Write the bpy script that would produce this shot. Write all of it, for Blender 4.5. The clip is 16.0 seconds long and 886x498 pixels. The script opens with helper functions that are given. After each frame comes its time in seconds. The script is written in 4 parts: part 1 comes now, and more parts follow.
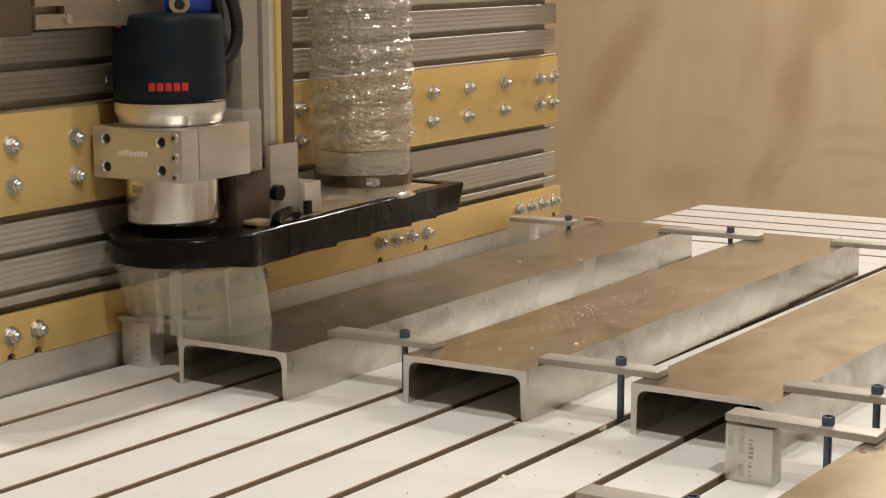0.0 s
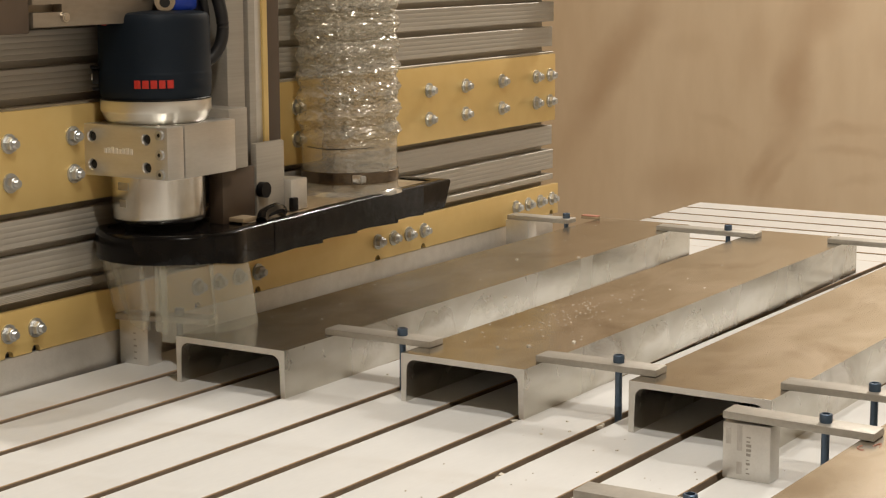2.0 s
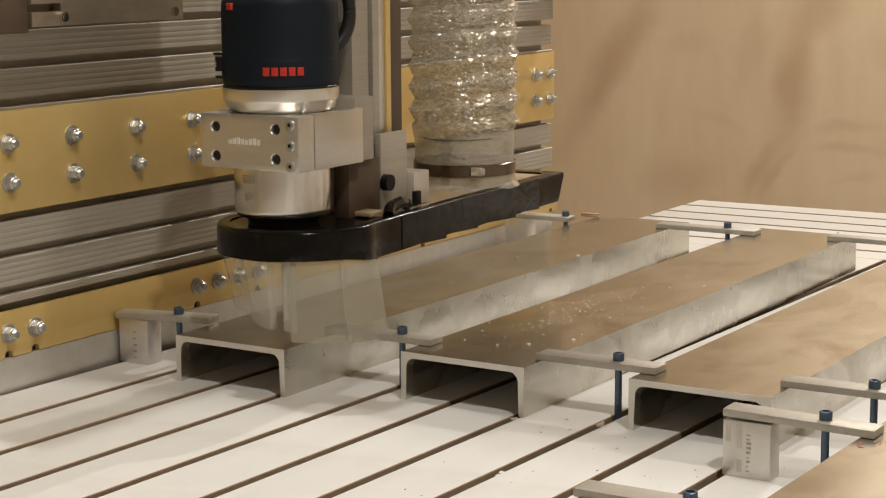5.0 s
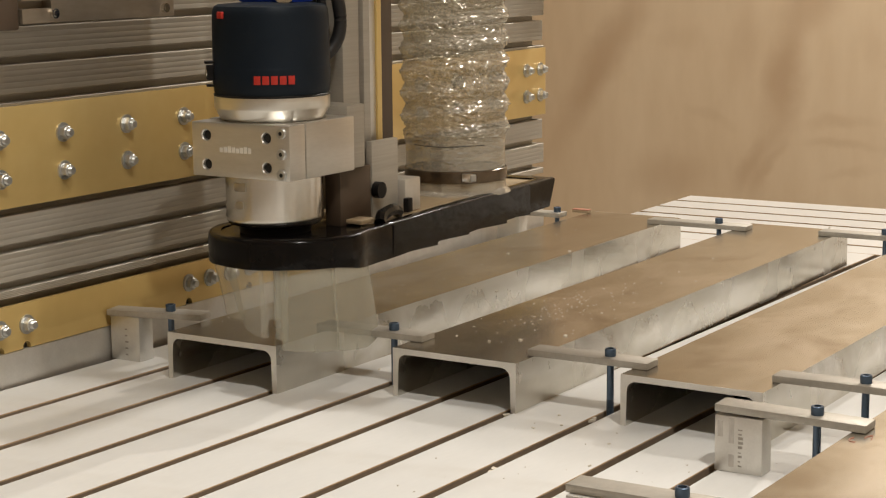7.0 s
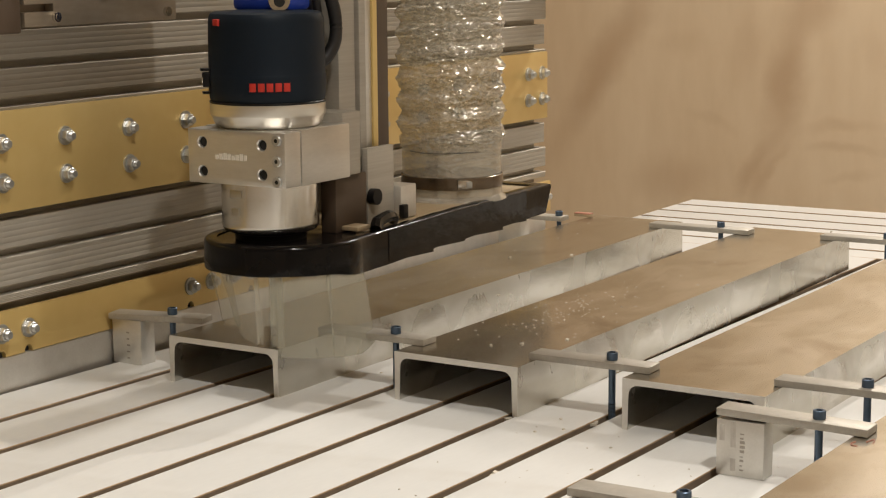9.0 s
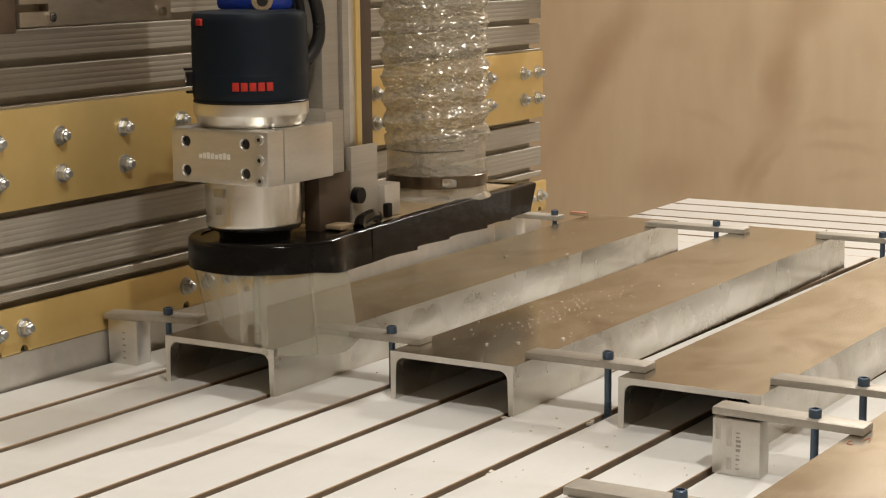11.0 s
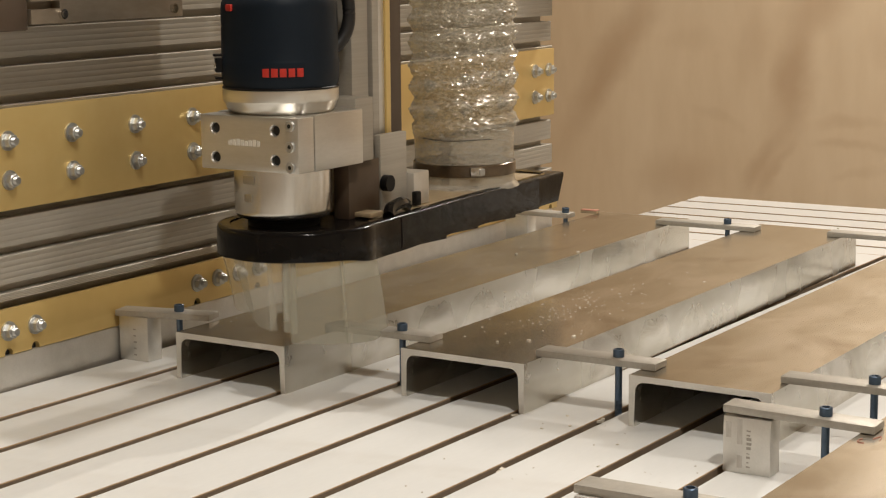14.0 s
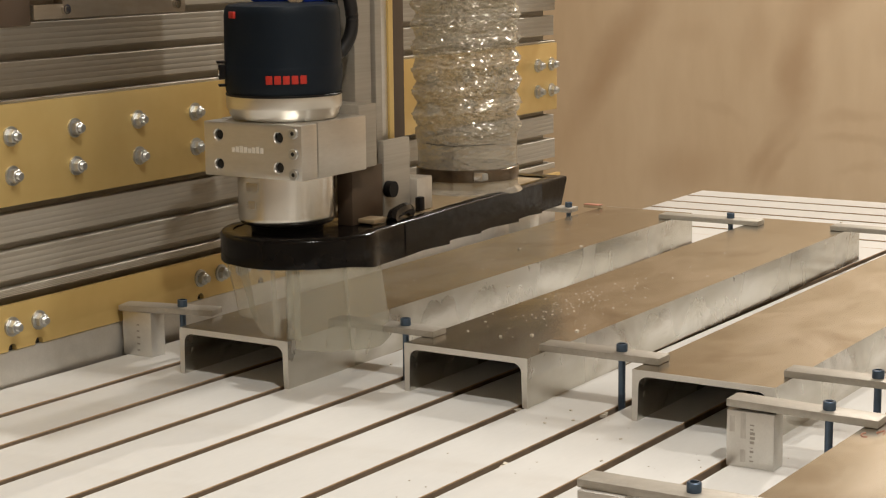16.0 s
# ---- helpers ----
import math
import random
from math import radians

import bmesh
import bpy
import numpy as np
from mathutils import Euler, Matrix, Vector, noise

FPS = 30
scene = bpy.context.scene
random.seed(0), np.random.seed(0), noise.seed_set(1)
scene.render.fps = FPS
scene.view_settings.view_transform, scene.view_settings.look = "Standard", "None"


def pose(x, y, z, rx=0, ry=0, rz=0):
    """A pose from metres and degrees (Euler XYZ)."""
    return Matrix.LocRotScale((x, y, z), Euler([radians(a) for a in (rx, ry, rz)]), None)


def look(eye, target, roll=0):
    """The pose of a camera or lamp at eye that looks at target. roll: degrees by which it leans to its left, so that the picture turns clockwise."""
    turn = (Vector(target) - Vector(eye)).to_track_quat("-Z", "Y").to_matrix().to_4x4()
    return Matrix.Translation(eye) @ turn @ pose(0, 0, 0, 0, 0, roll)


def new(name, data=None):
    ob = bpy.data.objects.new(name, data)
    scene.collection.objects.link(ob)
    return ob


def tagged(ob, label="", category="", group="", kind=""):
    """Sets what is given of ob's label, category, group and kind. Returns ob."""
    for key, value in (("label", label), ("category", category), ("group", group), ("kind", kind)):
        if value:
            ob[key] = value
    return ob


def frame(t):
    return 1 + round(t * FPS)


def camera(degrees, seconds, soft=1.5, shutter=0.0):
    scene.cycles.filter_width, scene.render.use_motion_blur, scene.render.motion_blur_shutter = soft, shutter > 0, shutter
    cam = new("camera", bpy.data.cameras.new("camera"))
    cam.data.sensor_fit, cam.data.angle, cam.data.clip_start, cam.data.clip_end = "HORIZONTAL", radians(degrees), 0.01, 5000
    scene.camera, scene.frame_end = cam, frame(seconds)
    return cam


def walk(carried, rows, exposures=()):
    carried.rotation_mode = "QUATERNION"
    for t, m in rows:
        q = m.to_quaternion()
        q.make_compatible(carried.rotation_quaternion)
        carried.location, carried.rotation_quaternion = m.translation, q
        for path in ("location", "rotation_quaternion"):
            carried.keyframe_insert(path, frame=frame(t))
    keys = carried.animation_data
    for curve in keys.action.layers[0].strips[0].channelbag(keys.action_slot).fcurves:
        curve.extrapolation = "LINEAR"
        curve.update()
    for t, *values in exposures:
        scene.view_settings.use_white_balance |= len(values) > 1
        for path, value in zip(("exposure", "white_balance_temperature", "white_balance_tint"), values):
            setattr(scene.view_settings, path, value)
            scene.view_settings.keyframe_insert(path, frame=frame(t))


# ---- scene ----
EYE = Vector((0.0, 0.0, 0.4))
cam = camera(27.87, 16.0, soft=1.2, shutter=0.5)


def aim(yaw, pitch, roll):
    """The camera's pose: yaw from the x axis towards y, pitch downwards, degrees."""
    a, b = radians(yaw), radians(pitch)
    way = Vector((math.cos(a) * math.cos(b), math.sin(a) * math.cos(b), -math.sin(b)))
    return look(EYE, EYE + way, roll)


SWAY = [
    (0, 31.674, 9.377, -0.227),
    (0.5, 31.584, 9.413, -0.269),
    (1, 31.510, 9.367, -0.314),
    (1.5, 31.483, 9.419, -0.290),
    (2, 31.597, 9.443, -0.262),
    (2.5, 31.741, 9.519, -0.156),
    (3, 31.728, 9.544, -0.308),
    (3.5, 31.565, 9.514, -0.352),
    (4, 31.550, 9.464, -0.367),
    (6.5, 31.584, 9.606, -0.467),
    (7, 31.311, 9.622, -0.507),
    (7.5, 31.307, 9.569, -0.522),
    (8, 31.336, 9.551, -0.571),
    (8.5, 31.288, 9.534, -0.558),
    (9, 31.369, 9.505, -0.465),
    (11.5, 31.215, 9.527, -0.561),
    (12, 31.325, 9.524, -0.587),
    (12.5, 31.413, 9.515, -0.546),
    (13, 31.604, 9.547, -0.473),
    (13.5, 31.689, 9.586, -0.415),
    (14, 31.581, 9.604, -0.509),
    (14.5, 31.525, 9.614, -0.553),
    (15, 31.565, 9.643, -0.523),
    (15.5, 31.646, 9.670, -0.640),
    (16, 31.683, 9.772, -0.632),
]
walk(cam, [(t, aim(*a)) for t, *a in SWAY], exposures=[(0.0, 0.0), (16.0, 0.0)])

# ---- light ----
world = bpy.data.worlds.new("room_air")
scene.world = world
world.use_nodes = True
world.node_tree.nodes["Background"].inputs[0].default_value = (1.0, 0.945, 0.86, 1)
world.node_tree.nodes["Background"].inputs[1].default_value = 0.065


def ceiling_lamp(x, y, z, watts, length, width, rz=0):
    """A small ceiling lamp."""
    data = bpy.data.lights.new("ceiling_lamp", "AREA")
    data.shape, data.size, data.size_y = "RECTANGLE", width, length
    data.energy, data.color = watts, (1.0, 0.945, 0.86)
    ob = new("ceiling_lamp", data)
    ob.matrix_world = pose(x, y, z, 0, 0, rz)
    return ob


ceiling_lamp(1.45, 1.40, 2.15, 17.5, 0.08, 0.05)
ceiling_lamp(4.45, 0.85, 2.15, 80, 0.06, 0.06)
ceiling_lamp(0.45, -0.35, 2.15, 32, 0.06, 0.06)
ceiling_lamp(1.65, -0.30, 2.15, 16, 0.06, 0.06)


# ---- materials ----
def material(name, colour, rough=0.5, metal=0.0, second=None, grain=(8, 8, 8), mix=0.5, fine=0.0, bump=0.0, bump_scale=200.0,
             rough_var=0.0, coat=0.0, detail=6.0):
    """A principled surface whose colour wanders between two tones at two scales, with fine relief."""
    m = bpy.data.materials.new(name)
    m.use_nodes = True
    nt = m.node_tree
    b = nt.nodes["Principled BSDF"]
    b.inputs["Roughness"].default_value, b.inputs["Metallic"].default_value = rough, metal
    b.inputs["Coat Weight"].default_value = coat
    b.inputs["Base Color"].default_value = (*colour, 1)
    tc = nt.nodes.new("ShaderNodeTexCoord")
    if second:
        mp = nt.nodes.new("ShaderNodeMapping")
        mp.inputs["Scale"].default_value = grain
        nt.links.new(tc.outputs["Object"], mp.inputs["Vector"])
        big = nt.nodes.new("ShaderNodeTexNoise")
        big.inputs["Scale"].default_value, big.inputs["Detail"].default_value = 1.0, detail
        nt.links.new(mp.outputs[0], big.inputs["Vector"])
        ramp = nt.nodes.new("ShaderNodeValToRGB")
        ramp.color_ramp.elements[0].position, ramp.color_ramp.elements[1].position = 0.5 - mix / 2, 0.5 + mix / 2
        ramp.color_ramp.elements[0].color, ramp.color_ramp.elements[1].color = (*colour, 1), (*second, 1)
        nt.links.new(big.outputs[0], ramp.inputs[0])
        out = ramp.outputs[0]
        if fine:
            small = nt.nodes.new("ShaderNodeTexNoise")
            small.inputs["Scale"].default_value, small.inputs["Detail"].default_value = 9.0, 3
            nt.links.new(mp.outputs[0], small.inputs["Vector"])
            mm = nt.nodes.new("ShaderNodeMix")
            mm.data_type, mm.blend_type = "RGBA", "SOFT_LIGHT"
            mm.inputs[0].default_value = fine
            nt.links.new(out, mm.inputs[6])
            nt.links.new(small.outputs[0], mm.inputs[7])
            out = mm.outputs[2]
        nt.links.new(out, b.inputs["Base Color"])
        if rough_var:
            mr = nt.nodes.new("ShaderNodeMapRange")
            mr.inputs[3].default_value, mr.inputs[4].default_value = max(0.03, rough - rough_var), rough + rough_var
            nt.links.new(big.outputs[0], mr.inputs[0])
            nt.links.new(mr.outputs[0], b.inputs["Roughness"])
    if bump:
        n = nt.nodes.new("ShaderNodeTexNoise")
        n.inputs["Scale"].default_value, n.inputs["Detail"].default_value = bump_scale, 4
        nt.links.new(tc.outputs["Object"], n.inputs["Vector"])
        bp = nt.nodes.new("ShaderNodeBump")
        bp.inputs["Strength"].default_value, bp.inputs["Distance"].default_value = bump, 0.001
        nt.links.new(n.outputs[0], bp.inputs["Height"])
        nt.links.new(bp.outputs[0], b.inputs["Normal"])
    return m


PLYWOOD = material("plywood", (0.575, 0.435, 0.285), 0.6, 0, (0.665, 0.53, 0.37), (0.8, 2.2, 0.7), 0.5, 0.16, 0.22, 40)


def add_stain(m, scale, turn, tone, lo, hi, strength):
    """A second, larger layer of colour over a material, in streaks along a slanted direction."""
    nt = m.node_tree
    b = nt.nodes["Principled BSDF"]
    old = b.inputs["Base Color"].links[0].from_socket
    tc = nt.nodes.new("ShaderNodeTexCoord")
    mp = nt.nodes.new("ShaderNodeMapping")
    mp.inputs["Rotation"].default_value = [radians(a) for a in turn]
    mp.inputs["Scale"].default_value = scale
    n = nt.nodes.new("ShaderNodeTexNoise")
    n.inputs["Scale"].default_value, n.inputs["Detail"].default_value, n.inputs["Distortion"].default_value = 1.0, 3, 0.6
    mr = nt.nodes.new("ShaderNodeMapRange")
    mr.inputs[1].default_value, mr.inputs[2].default_value, mr.inputs[3].default_value, mr.inputs[4].default_value = lo, hi, 0, strength
    mx = nt.nodes.new("ShaderNodeMix")
    mx.data_type = "RGBA"
    nt.links.new(tc.outputs["Object"], mp.inputs["Vector"])
    nt.links.new(mp.outputs[0], n.inputs["Vector"])
    nt.links.new(n.outputs[0], mr.inputs[0])
    nt.links.new(mr.outputs[0], mx.inputs[0])
    nt.links.new(old, mx.inputs[6])
    mx.inputs[7].default_value = (*tone, 1)
    nt.links.new(mx.outputs[2], b.inputs["Base Color"])




def add_blemishes(m, spots, tone):
    """Long soft stains on an upright sheet facing x: centre y, z, half length, half width, slant in degrees, depth."""
    nt = m.node_tree
    b = nt.nodes["Principled BSDF"]
    out = b.inputs["Base Color"].links[0].from_socket
    tc = nt.nodes.new("ShaderNodeTexCoord")
    wob = nt.nodes.new("ShaderNodeTexNoise")
    wob.inputs["Scale"].default_value, wob.inputs["Detail"].default_value = 6.0, 5
    nt.links.new(tc.outputs["Object"], wob.inputs["Vector"])
    mad = nt.nodes.new("ShaderNodeVectorMath")
    mad.operation = "MULTIPLY_ADD"
    mad.inputs[1].default_value = (0.11, 0.11, 0.11)
    nt.links.new(wob.outputs["Color"], mad.inputs[0])
    nt.links.new(tc.outputs["Object"], mad.inputs[2])
    for y, z, half, wide, slant, depth in spots:
        mp = nt.nodes.new("ShaderNodeMapping")
        mp.vector_type = "TEXTURE"
        mp.inputs["Location"].default_value = (WALL_X + 0.055, y + 0.055, z + 0.055)
        mp.inputs["Rotation"].default_value = (radians(slant), 0, 0)
        mp.inputs["Scale"].default_value = (4.0, half * 1.3, wide * 1.15)
        g = nt.nodes.new("ShaderNodeTexGradient")
        g.gradient_type = "SPHERICAL"
        mr = nt.nodes.new("ShaderNodeMapRange")
        mr.interpolation_type = "SMOOTHSTEP"
        mr.inputs[2].default_value, mr.inputs[4].default_value = 0.9, depth
        mx = nt.nodes.new("ShaderNodeMix")
        mx.data_type = "RGBA"
        mx.inputs[7].default_value = (*tone, 1)
        nt.links.new(mad.outputs[0], mp.inputs["Vector"])
        nt.links.new(mp.outputs[0], g.inputs[0])
        nt.links.new(g.outputs["Fac"], mr.inputs[0])
        nt.links.new(mr.outputs[0], mx.inputs[0])
        nt.links.new(out, mx.inputs[6])
        out = mx.outputs[2]
    nt.links.new(out, b.inputs["Base Color"])


BLEMISHES = [(2.713, 0.002, 0.382, 0.086, -59.8, 0.75), (2.052, -0.023, 0.224, 0.089, -83.9, 0.8), (1.968, 0.197, 0.114, 0.103, -51.7, 0.6),
             (2.152, -0.313, 0.151, 0.038, -62.3, 0.6), (2.104, -0.321, 0.124, 0.027, -60.7, 0.5), (2.444, -0.353, 0.175, 0.094, 165.8, 0.45),
             (2.194, 0.083, 0.145, 0.068, -91.8, 0.3), (1.87, -0.164, 0.135, 0.027, 172.0, 0.35), (1.86, -0.239, 0.144, 0.024, -177.4, 0.35),
             (2.313, -0.16, 0.114, 0.024, -160.5, 0.22), (1.818, -0.33, 0.101, 0.024, 171.0, 0.25), (2.419, 0.093, 0.114, 0.051, -178.5, 0.18),
             (1.766, 0.085, 0.107, 0.051, -103.3, 0.25)]
WALL_X, WALL_Y, CEIL_Z = 5.5, 3.6, 2.3
add_blemishes(PLYWOOD, BLEMISHES, (0.45, 0.31, 0.19))
PLASTER = material("pale_boards", (0.68, 0.58, 0.45), 0.8, 0, (0.74, 0.64, 0.50), (2, 2, 2), 0.6)
CONCRETE = material("concrete", (0.22, 0.20, 0.18), 0.8, 0, (0.32, 0.30, 0.27), (3, 3, 3), 0.6, 0.3)
LAMINATE = material("white_laminate", (0.70, 0.695, 0.675), 0.36, 0, (0.76, 0.755, 0.735), (9, 26, 9), 0.6, 0.12, 0.03, 300)
# slot walls: core darkened for shade, worn rim paler where light catches it
FIBREBOARD_SHADED = material("fibreboard_in_slot_shade", (0.19, 0.145, 0.10), 0.9, 0, (0.31, 0.235, 0.165), (60, 60, 60), 0.6)
BOARD_EDGE_LIT = material("worn_lit_board_edge", (0.46, 0.30, 0.16), 0.8, 0, (0.66, 0.52, 0.37), (40, 40, 40), 0.6)
# dark grey-brown for the base below the boards
SLOT_BED = material("dark_steel_under_slots", (0.10, 0.08, 0.06), 0.8, 0, (0.18, 0.14, 0.10), (30, 30, 30), 0.5)
ALU_CHANNEL = material("mill_finish_aluminium", (0.49, 0.455, 0.385), 0.21, 1.0, (0.70, 0.68, 0.62), (5, 11, 14), 0.55, 0.25, 0.05, 400, 0.06)
ALU_CUT = material("sawn_aluminium", (0.66, 0.64, 0.60), 0.45, 0.8, (0.76, 0.74, 0.70), (60, 60, 60), 0.5, 0.2, 0.10, 900)
ALU_BLOCK = material("machined_aluminium", (0.62, 0.60, 0.56), 0.36, 0.85, (0.70, 0.68, 0.64), (12, 12, 60), 0.5, 0.2, 0.04, 600)
ALU_RAIL = material("anodised_extrusion", (0.40, 0.365, 0.31), 0.58, 0.5, (0.48, 0.445, 0.385), (1.5, 20, 60), 0.5, 0.2, 0.04, 500)
BRASSY = material("gold_anodised_plate", (0.66, 0.47, 0.17), 0.40, 0.45, (0.76, 0.56, 0.24), (5, 5, 5), 0.7, 0.15, 0.03, 500, 0.05)
ZINC = material("zinc_plated_steel", (0.46, 0.46, 0.45), 0.34, 0.8, (0.62, 0.62, 0.60), (80, 80, 80), 0.5)
CHROME = material("polished_steel", (0.62, 0.59, 0.54), 0.21, 1.0, (0.74, 0.71, 0.66), (14, 14, 40), 0.5, 0.2, 0.02, 500, 0.06)
ALU_STRAP = material("worn_flat_bar", (0.38, 0.35, 0.30), 0.52, 0.55, (0.52, 0.49, 0.44), (26, 26, 26), 0.5, 0.25, 0.06, 500, 0.1)
BLUED = material("blued_steel", (0.075, 0.115, 0.175), 0.40, 0.75, (0.12, 0.165, 0.235), (90, 90, 90), 0.5)
NAVY = material("dark_navy_plastic", (0.006, 0.011, 0.018), 0.50, 0, (0.011, 0.017, 0.026), (12, 12, 12), 0.6, 0, 0.08, 700, 0.06)
BLACK = material("black_plastic", (0.010, 0.009, 0.009), 0.38)
RUBBER = material("black_rubber", (0.012, 0.011, 0.011), 0.5)
TAPE = material("black_gaffer_tape", (0.004, 0.0035, 0.0035), 0.15, 0, (0.008, 0.007, 0.007), (40, 40, 40), 0.6, 0, 0.7, 45, 0.07)
TARNISHED = material("tarnished_steel_plate", (0.27, 0.225, 0.17), 0.42, 0.7, (0.40, 0.34, 0.27), (9, 9, 30), 0.6, 0.2, 0.05, 400, 0.06)
TURNED = material("bright_turned_ring", (0.70, 0.68, 0.63), 0.30, 1.0, (0.80, 0.78, 0.73), (5, 5, 90), 0.5, 0.1, 0.02, 500, 0.04)
RED = material("red_print", (0.50, 0.025, 0.014), 0.5)
BLUE = material("blue_plastic", (0.012, 0.05, 0.42), 0.4)
# near-black that stands for the shade inside holes, sockets and grooves
HOLE_SHADE = material("hole_shade", (0.02, 0.018, 0.016), 0.7)
BOARD = material("pine_board", (0.30, 0.22, 0.13), 0.55, 0, (0.42, 0.32, 0.20), (10, 60, 10), 0.6, 0.3, 0.1, 200)
BROWN = material("brown_phenolic", (0.065, 0.043, 0.028), 0.5, 0, (0.095, 0.064, 0.042), (20, 20, 20), 0.6)
STAMP = material("stamped_mark", (0.85, 0.83, 0.78), 0.5, 0.3)
FADED = material("faded_patch", (0.44, 0.41, 0.36), 0.35, 0.9)
SMUDGE = material("ink_print", (0.40, 0.37, 0.33), 0.55, 0.7)
SMEAR = material("ink_smear", (0.50, 0.47, 0.43), 0.5, 0.8, (0.64, 0.61, 0.57), (300, 300, 120), 0.5)
CHIPS = material("aluminium_chips", (0.66, 0.60, 0.50), 0.5, 0.0)
RED_INK = material("red_marker", (0.44, 0.20, 0.13), 0.6)


def clear_plastic(name, tint, clear, rough, haze):
    """Thin clear sheet: mostly see-through, with gloss and a little milky haze."""
    m = bpy.data.materials.new(name)
    m.use_nodes = True
    nt = m.node_tree
    b = nt.nodes["Principled BSDF"]
    b.inputs["Base Color"].default_value = (*haze, 1)
    b.inputs["Roughness"].default_value = rough
    tr = nt.nodes.new("ShaderNodeBsdfTransparent")
    tr.inputs[0].default_value = (*tint, 1)
    mix = nt.nodes.new("ShaderNodeMixShader")
    tc = nt.nodes.new("ShaderNodeTexCoord")
    n = nt.nodes.new("ShaderNodeTexNoise")
    n.inputs["Scale"].default_value, n.inputs["Detail"].default_value = 14, 2
    nt.links.new(tc.outputs["Object"], n.inputs["Vector"])
    mr = nt.nodes.new("ShaderNodeMapRange")
    mr.inputs[1].default_value, mr.inputs[2].default_value = 0.3, 0.7
    mr.inputs[3].default_value, mr.inputs[4].default_value = 1 - clear - 0.05, 1 - clear + 0.05
    nt.links.new(n.outputs[0], mr.inputs[0])
    nt.links.new(mr.outputs[0], mix.inputs[0])
    nt.links.new(tr.outputs[0], mix.inputs[1])
    nt.links.new(b.outputs[0], mix.inputs[2])
    nt.links.new(mix.outputs[0], nt.nodes["Material Output"].inputs[0])
    return m


SKIRT = clear_plastic("clear_vinyl", (0.97, 0.965, 0.94), 0.80, 0.42, (0.66, 0.64, 0.57))
SKIRT_DULL = clear_plastic("scuffed_vinyl", (0.95, 0.95, 0.91), 0.72, 0.48, (0.50, 0.48, 0.41))
HOSE = clear_plastic("foil_film", (0.90, 0.87, 0.79), 0.45, 0.15, (0.66, 0.63, 0.56))
HOSE.node_tree.nodes["Principled BSDF"].inputs["Metallic"].default_value = 0.48
add_stain(LAMINATE, (9, 5, 9), (0, 0, 15), (0.54, 0.50, 0.44), 0.54, 0.78, 0.40)
BAND = material("dull_band_steel", (0.11, 0.082, 0.055), 0.24, 0.8, (0.18, 0.14, 0.10), (30, 30, 30), 0.6)
for dark in (TAPE, NAVY, BLACK):
    dark.node_tree.nodes["Principled BSDF"].inputs["Specular IOR Level"].default_value = 0.17
TAPE.node_tree.nodes["Principled BSDF"].inputs["Specular IOR Level"].default_value = 0.19
add_stain(ALU_CHANNEL, (7, 12, 12), (0, 0, 20), (0.86, 0.85, 0.83), 0.52, 0.70, 0.7)
add_stain(ALU_CHANNEL, (11, 16, 16), (0, 0, -35), (0.36, 0.30, 0.23), 0.56, 0.74, 0.6)


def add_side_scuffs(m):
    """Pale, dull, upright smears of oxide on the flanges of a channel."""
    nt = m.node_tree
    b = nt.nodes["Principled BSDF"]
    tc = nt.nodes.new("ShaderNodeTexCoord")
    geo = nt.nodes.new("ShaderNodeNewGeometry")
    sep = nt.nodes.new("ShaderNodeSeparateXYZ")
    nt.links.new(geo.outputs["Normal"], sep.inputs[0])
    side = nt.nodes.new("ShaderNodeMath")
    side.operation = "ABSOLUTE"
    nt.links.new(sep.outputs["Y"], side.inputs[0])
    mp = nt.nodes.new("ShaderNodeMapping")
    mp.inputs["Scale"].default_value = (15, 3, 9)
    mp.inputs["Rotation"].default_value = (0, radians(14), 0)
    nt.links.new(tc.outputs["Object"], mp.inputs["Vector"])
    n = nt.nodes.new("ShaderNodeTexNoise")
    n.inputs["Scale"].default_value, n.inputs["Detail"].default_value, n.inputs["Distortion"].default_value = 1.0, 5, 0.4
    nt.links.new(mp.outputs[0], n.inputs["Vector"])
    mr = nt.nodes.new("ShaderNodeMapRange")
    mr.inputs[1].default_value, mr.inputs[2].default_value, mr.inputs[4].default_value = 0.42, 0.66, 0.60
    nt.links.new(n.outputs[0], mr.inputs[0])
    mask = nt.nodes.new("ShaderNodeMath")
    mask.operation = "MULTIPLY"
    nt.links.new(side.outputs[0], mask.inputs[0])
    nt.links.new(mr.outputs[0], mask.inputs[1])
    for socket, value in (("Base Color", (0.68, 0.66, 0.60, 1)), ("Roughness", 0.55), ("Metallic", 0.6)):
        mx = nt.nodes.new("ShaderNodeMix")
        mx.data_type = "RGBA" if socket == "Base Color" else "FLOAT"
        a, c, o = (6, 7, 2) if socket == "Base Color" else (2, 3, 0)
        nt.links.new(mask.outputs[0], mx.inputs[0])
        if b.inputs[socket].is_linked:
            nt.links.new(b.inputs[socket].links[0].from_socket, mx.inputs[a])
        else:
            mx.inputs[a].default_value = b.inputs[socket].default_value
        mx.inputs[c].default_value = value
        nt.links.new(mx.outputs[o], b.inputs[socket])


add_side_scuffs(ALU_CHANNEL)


# ---- mesh tools ----
ORIGIN = {}


def smooth(me, angle=35):
    for f in me.polygons:
        f.use_smooth = True
    me.set_sharp_from_angle(angle=radians(angle))


